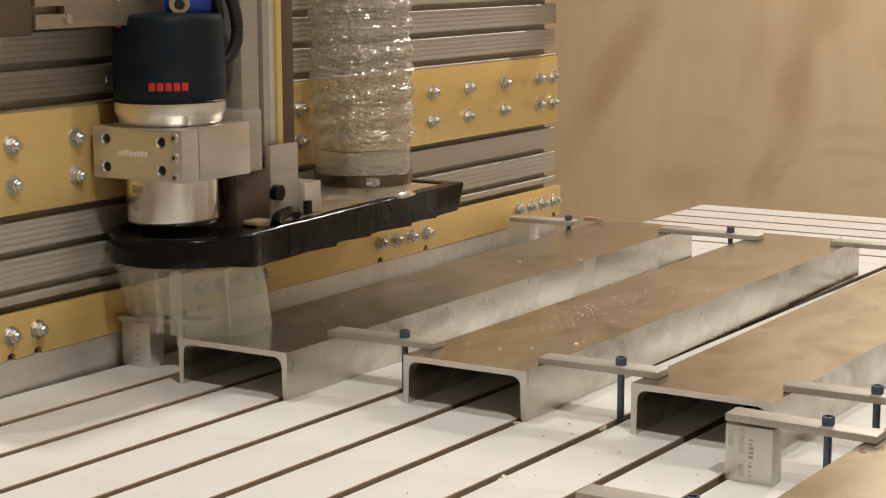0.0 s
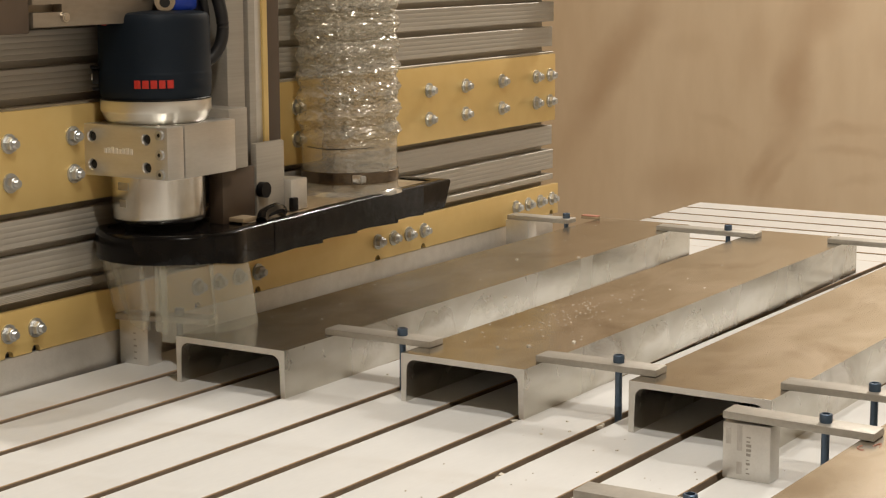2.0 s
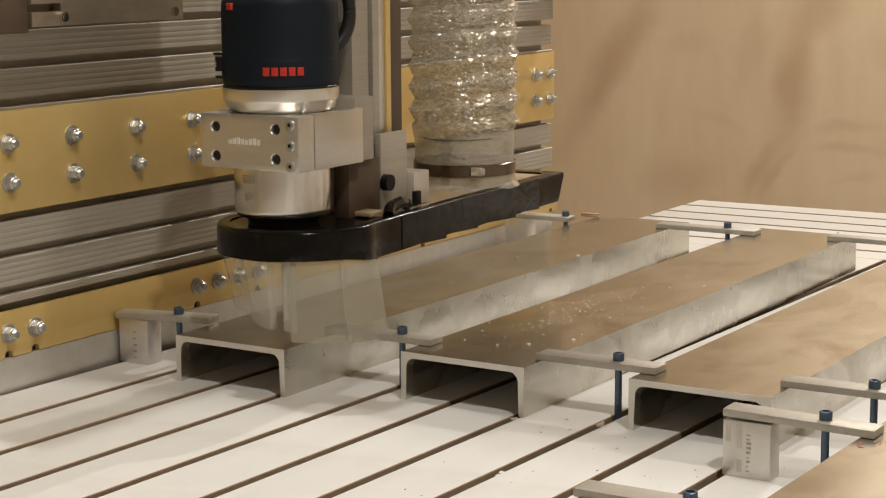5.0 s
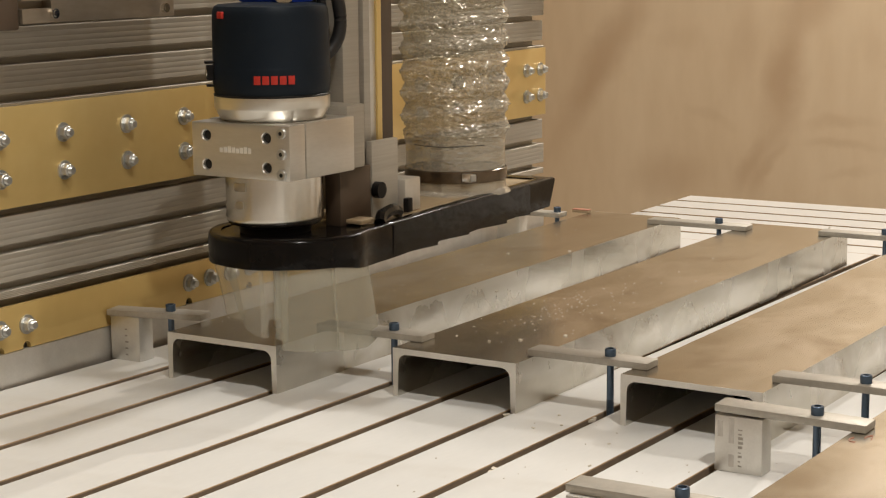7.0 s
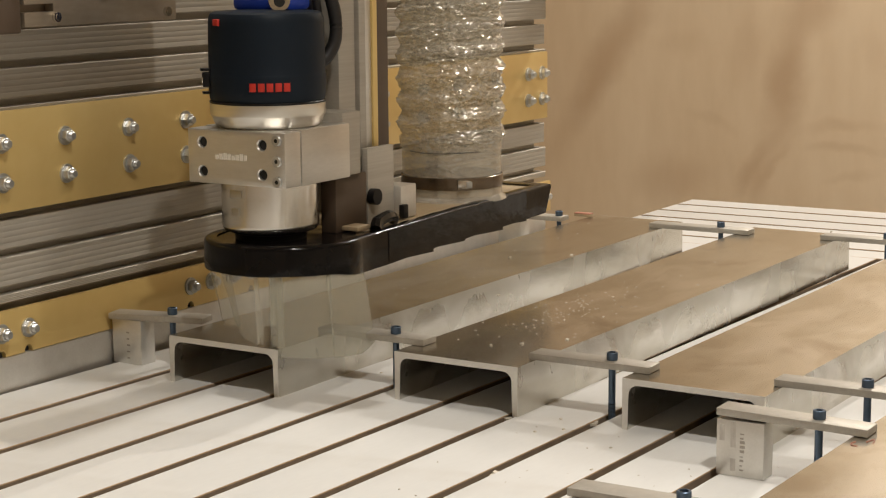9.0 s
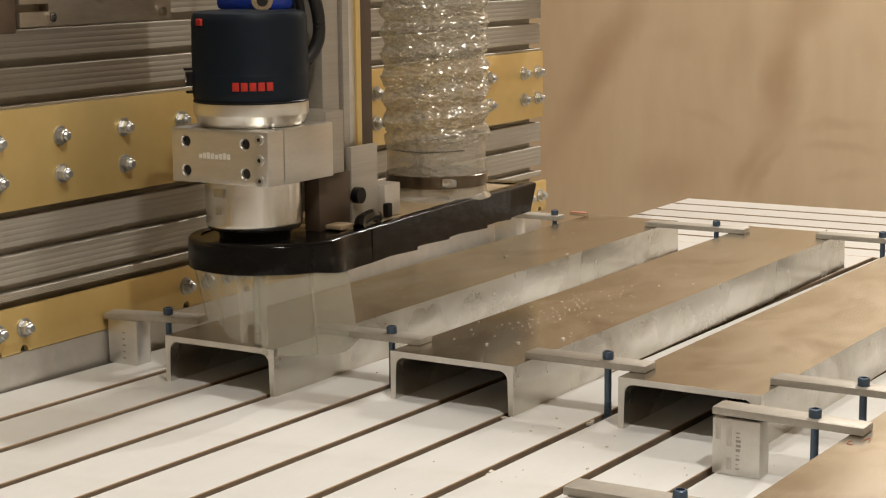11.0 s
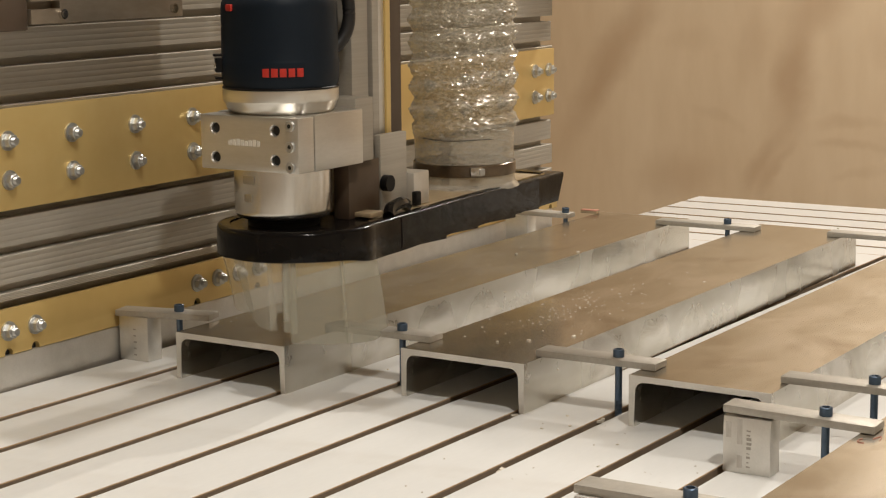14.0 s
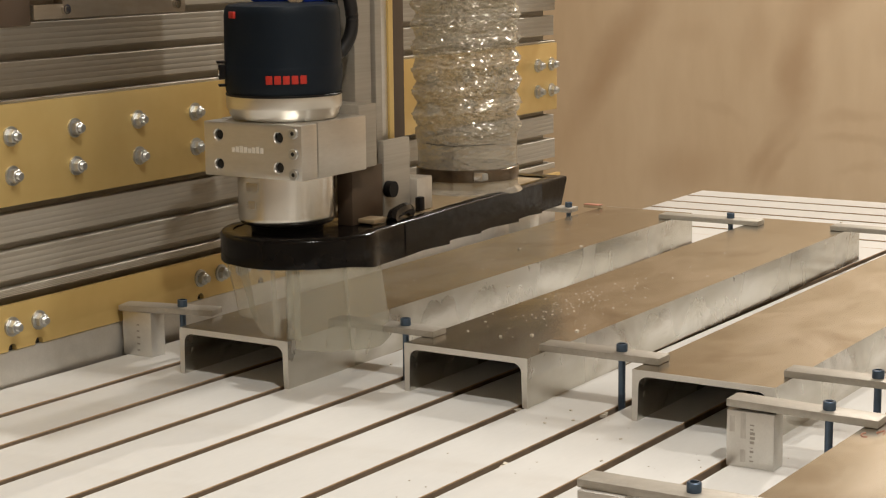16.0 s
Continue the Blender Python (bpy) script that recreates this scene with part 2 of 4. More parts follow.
def part(name, bm, mat, parent=None, label="", flat=False):
    """Link a mesh, drawn in world places, as one object; under a thing it is moved into that thing's space."""
    me = bpy.data.meshes.new(name)
    o = ORIGIN.get(parent, Vector()) if parent else Vector()
    bmesh.ops.translate(bm, verts=bm.verts, vec=-o)
    bmesh.ops.recalc_face_normals(bm, faces=bm.faces)
    bm.to_mesh(me)
    bm.free()
    me.materials.append(mat)
    if not flat:
        smooth(me)
    ob = new(name, me)
    if parent:
        ob.parent = parent
        ORIGIN[ob] = o
    if label:
        ob["label"] = label
    return ob


def shared(name, me, parent, place):
    """One more object on an existing mesh, under a thing."""
    ob = new(name, me)
    ob.parent = parent
    ob.location = Vector(place) - ORIGIN.get(parent, Vector())
    return ob


def thing(name, place, label, category, group="", kind=""):
    ob = new(name)
    ob.empty_display_size = 0.02
    ob.location = place
    ORIGIN[ob] = Vector(place)
    return tagged(ob, label, category, group, kind)


def box(x0, x1, y0, y1, z0, z1, bevel=0.0, bm=None, seg=2):
    own = bmesh.new()
    bmesh.ops.create_cube(own, size=1.0)
    for v in own.verts:
        v.co = Vector(((x0 + x1) / 2 + v.co.x * (x1 - x0), (y0 + y1) / 2 + v.co.y * (y1 - y0), (z0 + z1) / 2 + v.co.z * (z1 - z0)))
    if bevel:
        bmesh.ops.bevel(own, geom=own.edges[:], offset=bevel, segments=seg, affect="EDGES", profile=0.5)
    return merge(bm, own)


def merge(bm, own):
    if bm is None:
        return own
    me = bpy.data.meshes.new("tmp")
    own.to_mesh(me)
    own.free()
    bm.from_mesh(me)
    bpy.data.meshes.remove(me)
    return bm


def lathe(cx, cy, profile, n=48, bm=None):
    """Turn (radius, z) pairs round the upright axis at cx, cy."""
    own = bmesh.new()
    rings = []
    for r, z in profile:
        if r < 1e-6:
            rings.append([own.verts.new((cx, cy, z))])
        else:
            rings.append([own.verts.new((cx + r * math.cos(2 * math.pi * i / n), cy + r * math.sin(2 * math.pi * i / n), z)) for i in range(n)])
    for a, b in zip(rings, rings[1:]):
        for i in range(n):
            q = [a[i % len(a)], a[(i + 1) % n % len(a)], b[(i + 1) % n % len(b)], b[i % len(b)]]
            u = list(dict.fromkeys(q))
            if len(u) > 2:
                own.faces.new(u)
    return merge(bm, own)


def rod(a, b, r, n=16, bm=None, r2=None):
    """A capped cylinder or cone from a to b."""
    own = bmesh.new()
    a, b = Vector(a), Vector(b)
    d = b - a
    bmesh.ops.create_cone(own, cap_ends=True, segments=n, radius1=r, radius2=r if r2 is None else r2, depth=d.length)
    m = Matrix.Translation((a + b) / 2) @ d.to_track_quat("Z", "Y").to_matrix().to_4x4()
    bmesh.ops.transform(own, matrix=m, verts=own.verts)
    return merge(bm, own)


def prism(outline, z0, z1, bm=None):
    """Raise a plan outline of (x, y) from z0 to z1."""
    own = bmesh.new()
    lo = [own.verts.new((x, y, z0)) for x, y in outline]
    hi = [own.verts.new((x, y, z1)) for x, y in outline]
    n = len(lo)
    own.faces.new(lo[::-1]), own.faces.new(hi)
    for i in range(n):
        own.faces.new((lo[i], lo[(i + 1) % n], hi[(i + 1) % n], hi[i]))
    return merge(bm, own)


def along_x(section, x0, x1, bm=None):
    """Draw a closed (y, z) section out along x."""
    own = bmesh.new()
    a = [own.verts.new((x0, y, z)) for y, z in section]
    b = [own.verts.new((x1, y, z)) for y, z in section]
    n = len(a)
    own.faces.new(a), own.faces.new(b[::-1])
    for i in range(n):
        own.faces.new((a[i], b[i], b[(i + 1) % n], a[(i + 1) % n]))
    return merge(bm, own)


def pipe(points, r, n=10, bm=None):
    """A round cable along points."""
    own = bmesh.new()
    knots = [Vector(q) for q in points]
    pts = []
    for i in range(len(knots) - 1):
        a, b, c, d = knots[max(i - 1, 0)], knots[i], knots[i + 1], knots[min(i + 2, len(knots) - 1)]
        for u in (0.0, 0.25, 0.5, 0.75):
            pts.append(0.5 * (2 * b + (c - a) * u + (2 * a - 5 * b + 4 * c - d) * u * u + (3 * b - a - 3 * c + d) * u ** 3))
    pts.append(knots[-1])
    rings = []
    for i, q in enumerate(pts):
        d = (pts[min(i + 1, len(pts) - 1)] - pts[max(i - 1, 0)]).normalized()
        m = d.to_track_quat("Z", "Y").to_matrix()
        rings.append([own.verts.new(q + m @ Vector((r * math.cos(2 * math.pi * k / n), r * math.sin(2 * math.pi * k / n), 0))) for k in range(n)])
    for a, b in zip(rings, rings[1:]):
        for k in range(n):
            own.faces.new((a[k], a[(k + 1) % n], b[(k + 1) % n], b[k]))
    own.faces.new(rings[0][::-1]), own.faces.new(rings[-1])
    return merge(bm, own)


def bored(ob, cutter):
    """Cut the cutter's bmesh out of a part."""
    me = bpy.data.meshes.new("cut")
    cutter.to_mesh(me)
    cutter.free()
    c = new("cut", me)
    c.parent = ob.parent
    o = ORIGIN.get(ob.parent, Vector())
    me.transform(Matrix.Translation(-o))
    md = ob.modifiers.new("cut", "BOOLEAN")
    md.object, md.solver = c, "EXACT"
    md.use_self = True
    done = bpy.data.meshes.new_from_object(ob.evaluated_get(bpy.context.evaluated_depsgraph_get()))
    ob.modifiers.clear()
    old = ob.data
    ob.data = done
    done.name = ob.name
    bpy.data.objects.remove(c)
    bpy.data.meshes.remove(me)
    bpy.data.meshes.remove(old)
    return ob


# ---- the room ----
FLOOR_Z = -0.85
tagged(part("floor", box(-2.6, WALL_X + 0.1, -2.6, WALL_Y, FLOOR_Z - 0.1, FLOOR_Z), CONCRETE), "grey concrete workshop floor", "floor", kind="structure")
tagged(part("wall_east", box(WALL_X, WALL_X + 0.1, -2.6, WALL_Y, FLOOR_Z, CEIL_Z), PLYWOOD), "plywood sheet wall with slanted brown grain stains", "wall", kind="structure")
tagged(part("wall_west", box(-2.7, -2.6, -2.6, WALL_Y, FLOOR_Z, CEIL_Z), PLASTER), "plain pale board wall", "wall", kind="structure")
tagged(part("wall_north", box(-2.7, WALL_X + 0.1, WALL_Y, WALL_Y + 0.1, FLOOR_Z, CEIL_Z), PLASTER), "plain pale board wall", "wall", kind="structure")
tagged(part("wall_south", box(-2.7, WALL_X + 0.1, -2.7, -2.6, FLOOR_Z, CEIL_Z), PLASTER), "plain pale board wall", "wall", kind="structure")
tagged(part("ceiling", box(-2.7, WALL_X + 0.1, -2.7, WALL_Y + 0.1, CEIL_Z, CEIL_Z + 0.1), PLASTER), "plain pale board ceiling", "ceiling", kind="structure")

# ---- machine bed: strips of laminated board with open slots between them ----
PITCH, SLOT, SLOT0 = 0.0739, 0.0092, 1.1084
SLOT_END, BED_X0, BED_T = 2.246, 0.55, 0.019
bed = thing("machine_bed", (1.6, 0.4, FLOOR_Z), "white laminated slotted machine bed on a steel frame", "machine bed")
part("bed_base", box(BED_X0, 2.645, -0.46, 1.139, -0.10, -BED_T - 0.0005), SLOT_BED, bed, "dark bed base under the slots")
part("rail_ledge", box(BED_X0, 2.235, 1.139, 1.32, -0.10, -BED_T - 0.0005), SLOT_BED, bed, "dark ledge under the side rail")
for lx in (0.65, 2.55):
    for ly in (-0.38, 1.08):
        part("leg", box(lx - 0.04, lx + 0.04, ly - 0.04, ly + 0.04, FLOOR_Z, -0.10, 0.004), ALU_RAIL, bed)


def board(x0, x1, y0, y1):
    """A laminated board: white sheet on a brown core, its sides coloured lit above and shaded below."""
    core = box(x0, x1, y0, y1, -BED_T, -0.0014)
    n0 = len(core.faces)
    face = box(x0 + 0.0002, x1 - 0.0002, y0 + 0.0002, y1 - 0.0002, -0.0014, 0.0, 0.0003, None, 1)
    core = merge(core, face)
    core.faces.ensure_lookup_table()
    core.normal_update()
    for i, f in enumerate(core.faces):
        f.material_index = 0 if i < n0 else 1 if f.normal.z > 0.9 else 2
    return core


STRIP_TURN = radians(1.95)
strip_mesh = None
for i in range(-1, 20):
    top = SLOT0 - PITCH * i - SLOT / 2
    mid = top - (PITCH - SLOT) / 2
    if strip_mesh is None:
        bm = board(-(SLOT_END - BED_X0) / 2, (SLOT_END - BED_X0) / 2, -(PITCH - SLOT) / 2, (PITCH - SLOT) / 2)
        strip_mesh = bpy.data.meshes.new("bed_strip")
        bm.to_mesh(strip_mesh)
        bm.free()
        strip_mesh.materials.append(FIBREBOARD_SHADED)
        strip_mesh.materials.append(LAMINATE)
        strip_mesh.materials.append(BOARD_EDGE_LIT)
    cx = (SLOT_END + BED_X0) / 2
    shared("bed_strip", strip_mesh, bed, (cx, mid - 0.0012 - (cx - 1.25) * math.tan(STRIP_TURN), 0)).rotation_euler = (0, 0, -STRIP_TURN)
CROSS = [2.246, 2.303, 2.380, 2.452, 2.519, 2.588, 2.648]
for a, b in zip(CROSS, CROSS[1:]):
    me = bpy.data.meshes.new("cross_strip")
    g = 0 if a == CROSS[0] else 0.0045
    bm = board(a + g, b - 0.0045 * (b != CROSS[-1]), -0.45, 1.142)
    bmesh.ops.translate(bm, verts=bm.verts, vec=-ORIGIN[bed] + Vector((0, 0, 0)))
    bm.to_mesh(me)
    bm.free()
    me.materials.append(FIBREBOARD_SHADED)
    me.materials.append(LAMINATE)
    me.materials.append(BOARD_EDGE_LIT)
    ob = new("cross_strip", me)
    ob.parent = bed

# ---- side rail of slotted aluminium extrusion with gold plates ----
GROW = 1.19 / 1.18
RAIL_Y, RAIL_X0, RAIL_X1 = 1.19, 0.75, 2.215 * GROW


def rz(z):
    """Height on the rail's face."""
    return 0.4 + (z - 0.4) * GROW


rail = thing("side_rail", (1.5, 1.25, 0.0), "tall slotted aluminium side rail with gold bolted plates", "machine rail")
GROOVE0, GPITCH, GW = rz(0.0951), 0.0343 * GROW, 0.0075


def extrusion(z0, z1):
    """One slotted bar: fine ridges on the face, a square T-slot below it."""
    y = RAIL_Y
    face = []
    n = 5
    for k in range(n):
        a, b = z0 + (z1 - z0) * k / n, z0 + (z1 - z0) * (k + 1) / n
        face += [(y, a + 0.0007), (y, b - 0.0007), (y + 0.0003, b)] if k < n - 1 else [(y, a + 0.0007), (y, b - 0.0008)]
    return [(y + 0.0008, z0)] + face + [(y + 0.0008, z1), (y + 0.05, z1), (y + 0.05, z0)]


for k in range(12):
    za = GROOVE0 + GPITCH * k + GW / 2
    zb = za + GPITCH - GW
    part("extrusion", along_x(extrusion(za, zb), RAIL_X0, RAIL_X1 - (0.004 if k % 2 else 0.0)), ALU_RAIL, rail)
part("extrusion", along_x(extrusion(rz(0.0835), GROOVE0 - GW / 2), RAIL_X0, RAIL_X1), ALU_RAIL, rail)
part("rail_core", box(RAIL_X0, RAIL_X1 - 0.012, RAIL_Y + 0.012, RAIL_Y + 0.12, -BED_T, 0.50), ALU_RAIL, rail)
part("upper_plate", box(RAIL_X0, RAIL_X1 - 0.006, RAIL_Y - 0.0065, RAIL_Y - 0.0005, rz(0.1678), rz(0.2600), 0.0006), BRASSY, rail, "gold anodised splice plate")
lower = part("lower_plate", box(RAIL_X0, RAIL_X1 + 0.002, RAIL_Y - 0.0075, RAIL_Y - 0.0005, rz(0.0355), rz(0.0778), 0.0006), BRASSY, rail, "gold anodised foot plate")
part("foot_bar", box(RAIL_X0, RAIL_X1 - 0.01, RAIL_Y - 0.006, RAIL_Y + 0.010, -BED_T, rz(0.0350), 0.0008), ALU_CUT, rail, "bare aluminium foot bar")
part("rail_cap", box(2.215, 2.28, RAIL_Y - 0.03, RAIL_Y + 0.09, rz(0.3395), rz(0.352), 0.001), ALU_BLOCK, rail)


def plate_bolt():
    """Washer, nut and threaded end, pointing to -y, its seat at the origin."""
    bm = rod((0, 0, 0), (0, -0.0018, 0), 0.0092, 24)
    bm = rod((0, -0.0018, 0), (0, -0.0072, 0), 0.0068, 6, bm)
    bm = rod((0, -0.0072, 0), (0, -0.0079, 0), 0.0058, 18, bm, 0.0050)
    for k in range(4):
        y = -0.0079 - 0.0010 * k
        bm = rod((0, y, 0), (0, y - 0.0005, 0), 0.0034, 12, bm, 0.0039)
        bm = rod((0, y - 0.0005, 0), (0, y - 0.0010, 0), 0.0039, 12, bm, 0.0034)
    return bm


bolt_mesh = bpy.data.meshes.new("plate_bolt")
bm = plate_bolt()
bmesh.ops.recalc_face_normals(bm, faces=bm.faces)
bm.to_mesh(bolt_mesh)
bm.free()
bolt_mesh.materials.append(ZINC)
smooth(bolt_mesh, 30)
UPPER_X = [0.81, 0.90, 0.99, 1.08, 1.169, 1.2518, 1.341, 1.4286, 1.518, 1.608, 1.70, 1.792, 1.8843, 1.972, 2.066, 2.161, 2.2005]
for x in UPPER_X:
    for z in (0.2312, 0.1954):
        ob = shared("plate_bolt", bolt_mesh, rail, (x * GROW - 0.0085, RAIL_Y - 0.0065, rz(z)))
        ob.rotation_euler = (0, random.uniform(0, 6), 0)
LOWER_X = [(c + 0.0342 * k) * GROW - 0.0085 for c in (0.75, 1.089, 1.427, 1.765, 2.103) for k in range(4)]
for x in LOWER_X:
    if x > 0.8:
        ob = shared("plate_bolt", bolt_mesh, rail, (x, RAIL_Y - 0.0075, rz(0.0582)))
        ob.rotation_euler = (0, random.uniform(0, 6), 0)
# open bolt slots at the plate's lower edge, each with a dark disc painting its shade
cut = None
for x in LOWER_X[4::4] + LOWER_X[7::4] + LOWER_X[6:7]:
    cut = rod((x, RAIL_Y - 0.02, rz(0.0370)), (x, RAIL_Y - 0.001, rz(0.0370)), 0.0052, 14, cut)
    part("slot_shadow", rod((x, RAIL_Y - 0.0022, rz(0.0370)), (x, RAIL_Y - 0.0012, rz(0.0370)), 0.0051, 14), HOLE_SHADE, rail, "near-black disc for the shade in a bolt slot")
bored(lower, cut)

# ---- gantry bridge: foot on the rail, beam over the bed ----
bridge = thing("gantry_bridge", (1.30, 1.15, 0.336), "aluminium gantry bridge standing on the side rail", "gantry")
foot = part("foot_plate", box(1.152, 1.357, 1.128, 1.146, 0.3358, 0.62, 0.001), TARNISHED, bridge, "grey aluminium foot plate")
bored(foot, box(1.120, 1.188, 1.10, 1.139, 0.3490, 0.3560))
part("bearing_block", box(0.98, 1.150, 1.130, 1.175, 0.331, 0.372, 0.002), BROWN, bridge, "dark bearing block")
part("bearing_rod", rod((0.75, 1.150, 0.352), (1.24, 1.150, 0.352), 0.009, 20), CHROME, bridge, "polished guide rod")
for x, z in ((1.190, 0.3440), (1.342, 0.3440), (1.255, 0.3625), (1.298, 0.363)):
    bm = rod((x, 1.1285, z), (x, 1.1245, z), 0.0045, 18)
    part("screw", rod((x, 1.1245, z), (x, 1.1240, z), 0.0030, 6, bm), CHROME, bridge)
part("beam", box(1.455, 1.527, -0.52, 1.35, 1.062, 1.162, 0.003), ALU_RAIL, bridge)
part("leg", box(1.45, 1.60, -0.54, -0.522, FLOOR_Z, 1.162, 0.002), ALU_BLOCK, bridge)
part("leg", box(1.45, 1.60, 1.352, 1.372, FLOOR_Z, 1.162, 0.002), ALU_BLOCK, bridge)
part("foot_arm", box(1.36, 1.48, 1.318, 1.372, 0.55, 0.62, 0.002), ALU_BLOCK, bridge)
part("foot_arm", box(1.152, 1.36, 1.1465, 1.372, 0.55, 0.62, 0.002), ALU_BLOCK, bridge)

# ---- things that ride on the bridge: rest place is the row with no offset ----
AX, AY = 1.32, 0.985
REST = (AX, AY, 0.0)
column = thing("axis_column", REST, "upright aluminium slide column with gold strip", "machine column")
part("slide_plate", box(1.402, 1.430, 0.962, 1.02, 0.150, 1.06, 0.0012), ALU_RAIL, column)
# dark strip in place of the shade between the slides
part("slide_groove", box(1.430, 1.4345, 0.972, 1.02, 0.150, 1.06), HOLE_SHADE, column)
part("slide_rail", box(1.4345, 1.4455, 0.960, 1.02, 0.150, 1.06, 0.001), ALU_RAIL, column)
part("slide_rail", box(1.447, 1.458, 0.962, 1.02, 0.150, 1.06, 0.001), ALU_BLOCK, column)
part("gold_strip", box(1.458, 1.466, 0.960, 1.02, 0.150, 1.06, 0.0006), BRASSY, column, "gold anodised strip")
part("cable_cover", box(1.372, 1.4015, 0.990, 1.03, 0.2525, 1.06, 0.001), BROWN, column, "dark brown cable cover")
part("back_plate", box(1.466, 1.489, 0.9625, 1.03, 0.150, 1.06, 0.001), BROWN, column, "dark brown backing plate")
part("lead_screw", rod((1.386, 0.980, 0.254), (1.386, 0.980, 1.06), 0.005, 16), ZINC, column)

head = thing("router_mount", REST, "machined aluminium clamp block holding the router", "machine bracket")
jaw = part("front_jaw", box(1.270, 1.2938, 0.930, 1.040, 0.1930, 0.2425, 0.0012), ALU_BLOCK, head)
cut = None
for y in (1.0231, 0.9556):
    for z in (0.2305, 0.2038):
        cut = rod((1.262, y, z), (1.2860, y, z), 0.0047, 24, cut)
        # dark plug paints the shade deep in the bore
        part("bolt_bore", rod((1.2735, y, z), (1.2850, y, z), 0.0046, 20), HOLE_SHADE, head, "near-black plug for the shade in a bolt bore")
        cut = rod((1.2695, y, z), (1.2712, y, z), 0.0062, 24, cut, 0.0045)
cut = rod((AX, AY, 0.18), (AX, AY, 0.26), 0.0449, 64, cut)
bored(jaw, cut)
smooth(jaw.data)
back = part("rear_jaw", box(1.2955, 1.372, 0.930, 1.040, 0.1925, 0.2432, 0.0012), ALU_BLOCK, head)
bored(back, rod((AX, AY, 0.18), (AX, AY, 0.26), 0.0449, 64))
smooth(back.data)
part("mount_plate", box(1.372, 1.4015, 0.938, 1.030, 0.1925, 0.252, 0.001), ALU_RAIL, head)
part("spacer_block", box(1.366, 1.418, 0.943, 0.9605, 0.1385, 0.192, 0.001), BROWN, head, "dark brown spacer block")
for z in (0.2355, 0.2170, 0.1985):
    scr = part("screw", lathe(0, 0, [(0.0, 0.0), (0.0050, 0.0), (0.0050, 0.0022), (0.0044, 0.0028), (0.0020, 0.0028)], 20), ZINC, head)
    # dark hexagon for the shade in the socket
    part("screw_socket", rod((0, 0, 0.0010), (0, 0, 0.0024), 0.0021, 6), HOLE_SHADE, scr)
    for o in (scr, scr.children[0]):
        o.data.transform(Matrix.Translation((1.2702 - AX, 0.9385 - AY, z)) @ Matrix.Rotation(-math.pi / 2, 4, "Y") @ Matrix.Translation(Vector(REST)))
for k in range(8):
    h = random.choice((0.0042, 0.0052, 0.006))
    y = 1.0065 - 0.0046 * k
    part("stamped_mark", box(1.2697, 1.2702, y - 0.0017, y + 0.0017, 0.2155, 0.2155 + h), STAMP, head)

router = thing("router", REST, "dark navy router motor with a bright steel body", "power tool")
SIDE = math.atan2(-AY, -AX)


def cap():
    """Rounded plastic housing, a little square in plan, stepped above its lower band."""
    prof = [(0.0470, 0.2650), (0.0508, 0.2658), (0.0526, 0.2690), (0.0531, 0.2755), (0.0531, 0.2895), (0.0526, 0.2915), (0.0523, 0.2925),
            (0.0522, 0.3150), (0.0519, 0.3380), (0.0514, 0.3425), (0.0497, 0.3460), (0.0465, 0.3474), (0.0380, 0.3482), (0.0220, 0.3488), (0.0, 0.3490)]
    bm = lathe(AX, AY, prof, 64)
    for v in bm.verts:
        d = v.co - Vector((AX, AY, v.co.z))
        if d.length > 1e-5:
            a = math.atan2(d.y, d.x) - SIDE
            d *= 1 + 0.022 * math.cos(4 * a) * min(1, (v.co.z - 0.265) / 0.02)
            v.co = Vector((AX, AY, v.co.z)) + d
    return bm


part("cap", cap(), NAVY, router, "dark navy plastic motor cap")
part("bearing_ring", lathe(AX, AY, [(0.044, 0.2425), (0.0455, 0.2430), (0.0478, 0.2445), (0.0500, 0.2478), (0.0513, 0.2520), (0.0526, 0.2535), (0.0531, 0.2552), (0.0531, 0.2650), (0.047, 0.2655)], 64), TURNED, router, "bright steel ring")
part("body", lathe(AX, AY, [(0.0, 0.1440), (0.030, 0.1440), (0.0365, 0.1452), (0.0425, 0.1475), (0.0447, 0.1505), (0.0450, 0.1540), (0.0450, 0.2440), (0.0, 0.2440)], 64), CHROME, router, "bright turned steel body")
part("collet_nut", lathe(AX, AY, [(0.0, 0.118), (0.011, 0.118), (0.012, 0.121), (0.012, 0.136), (0.033, 0.138), (0.034, 0.1445), (0.0, 0.1445)], 24), BLACK, router, "black collet nut")
part("cutter", rod((AX, AY, 0.046), (AX, AY, 0.119), 0.0032, 12), ZINC, router, "steel milling cutter")


def on_side(angle, r, z, w, h, t):
    """A small block on the round side, facing out at that angle from the camera's side."""
    bm = box(-t / 2, t / 2, -w / 2, w / 2, -h / 2, h / 2, min(t, w, h) * 0.12)
    a = SIDE + radians(angle)
    m = Matrix.Translation((AX + r * math.cos(a), AY + r * math.sin(a), z)) @ Matrix.Rotation(a, 4, "Z")
    bmesh.ops.transform(bm, matrix=m, verts=bm.verts)
    return bm


for ang, z, w, h in ((-44, 0.1835, 0.014, 0.0075), (-45, 0.1670, 0.009, 0.0070)):
    part("body_mark", on_side(ang, 0.0450, z, w, h, 0.0006), FADED, router, "faded printed patch")
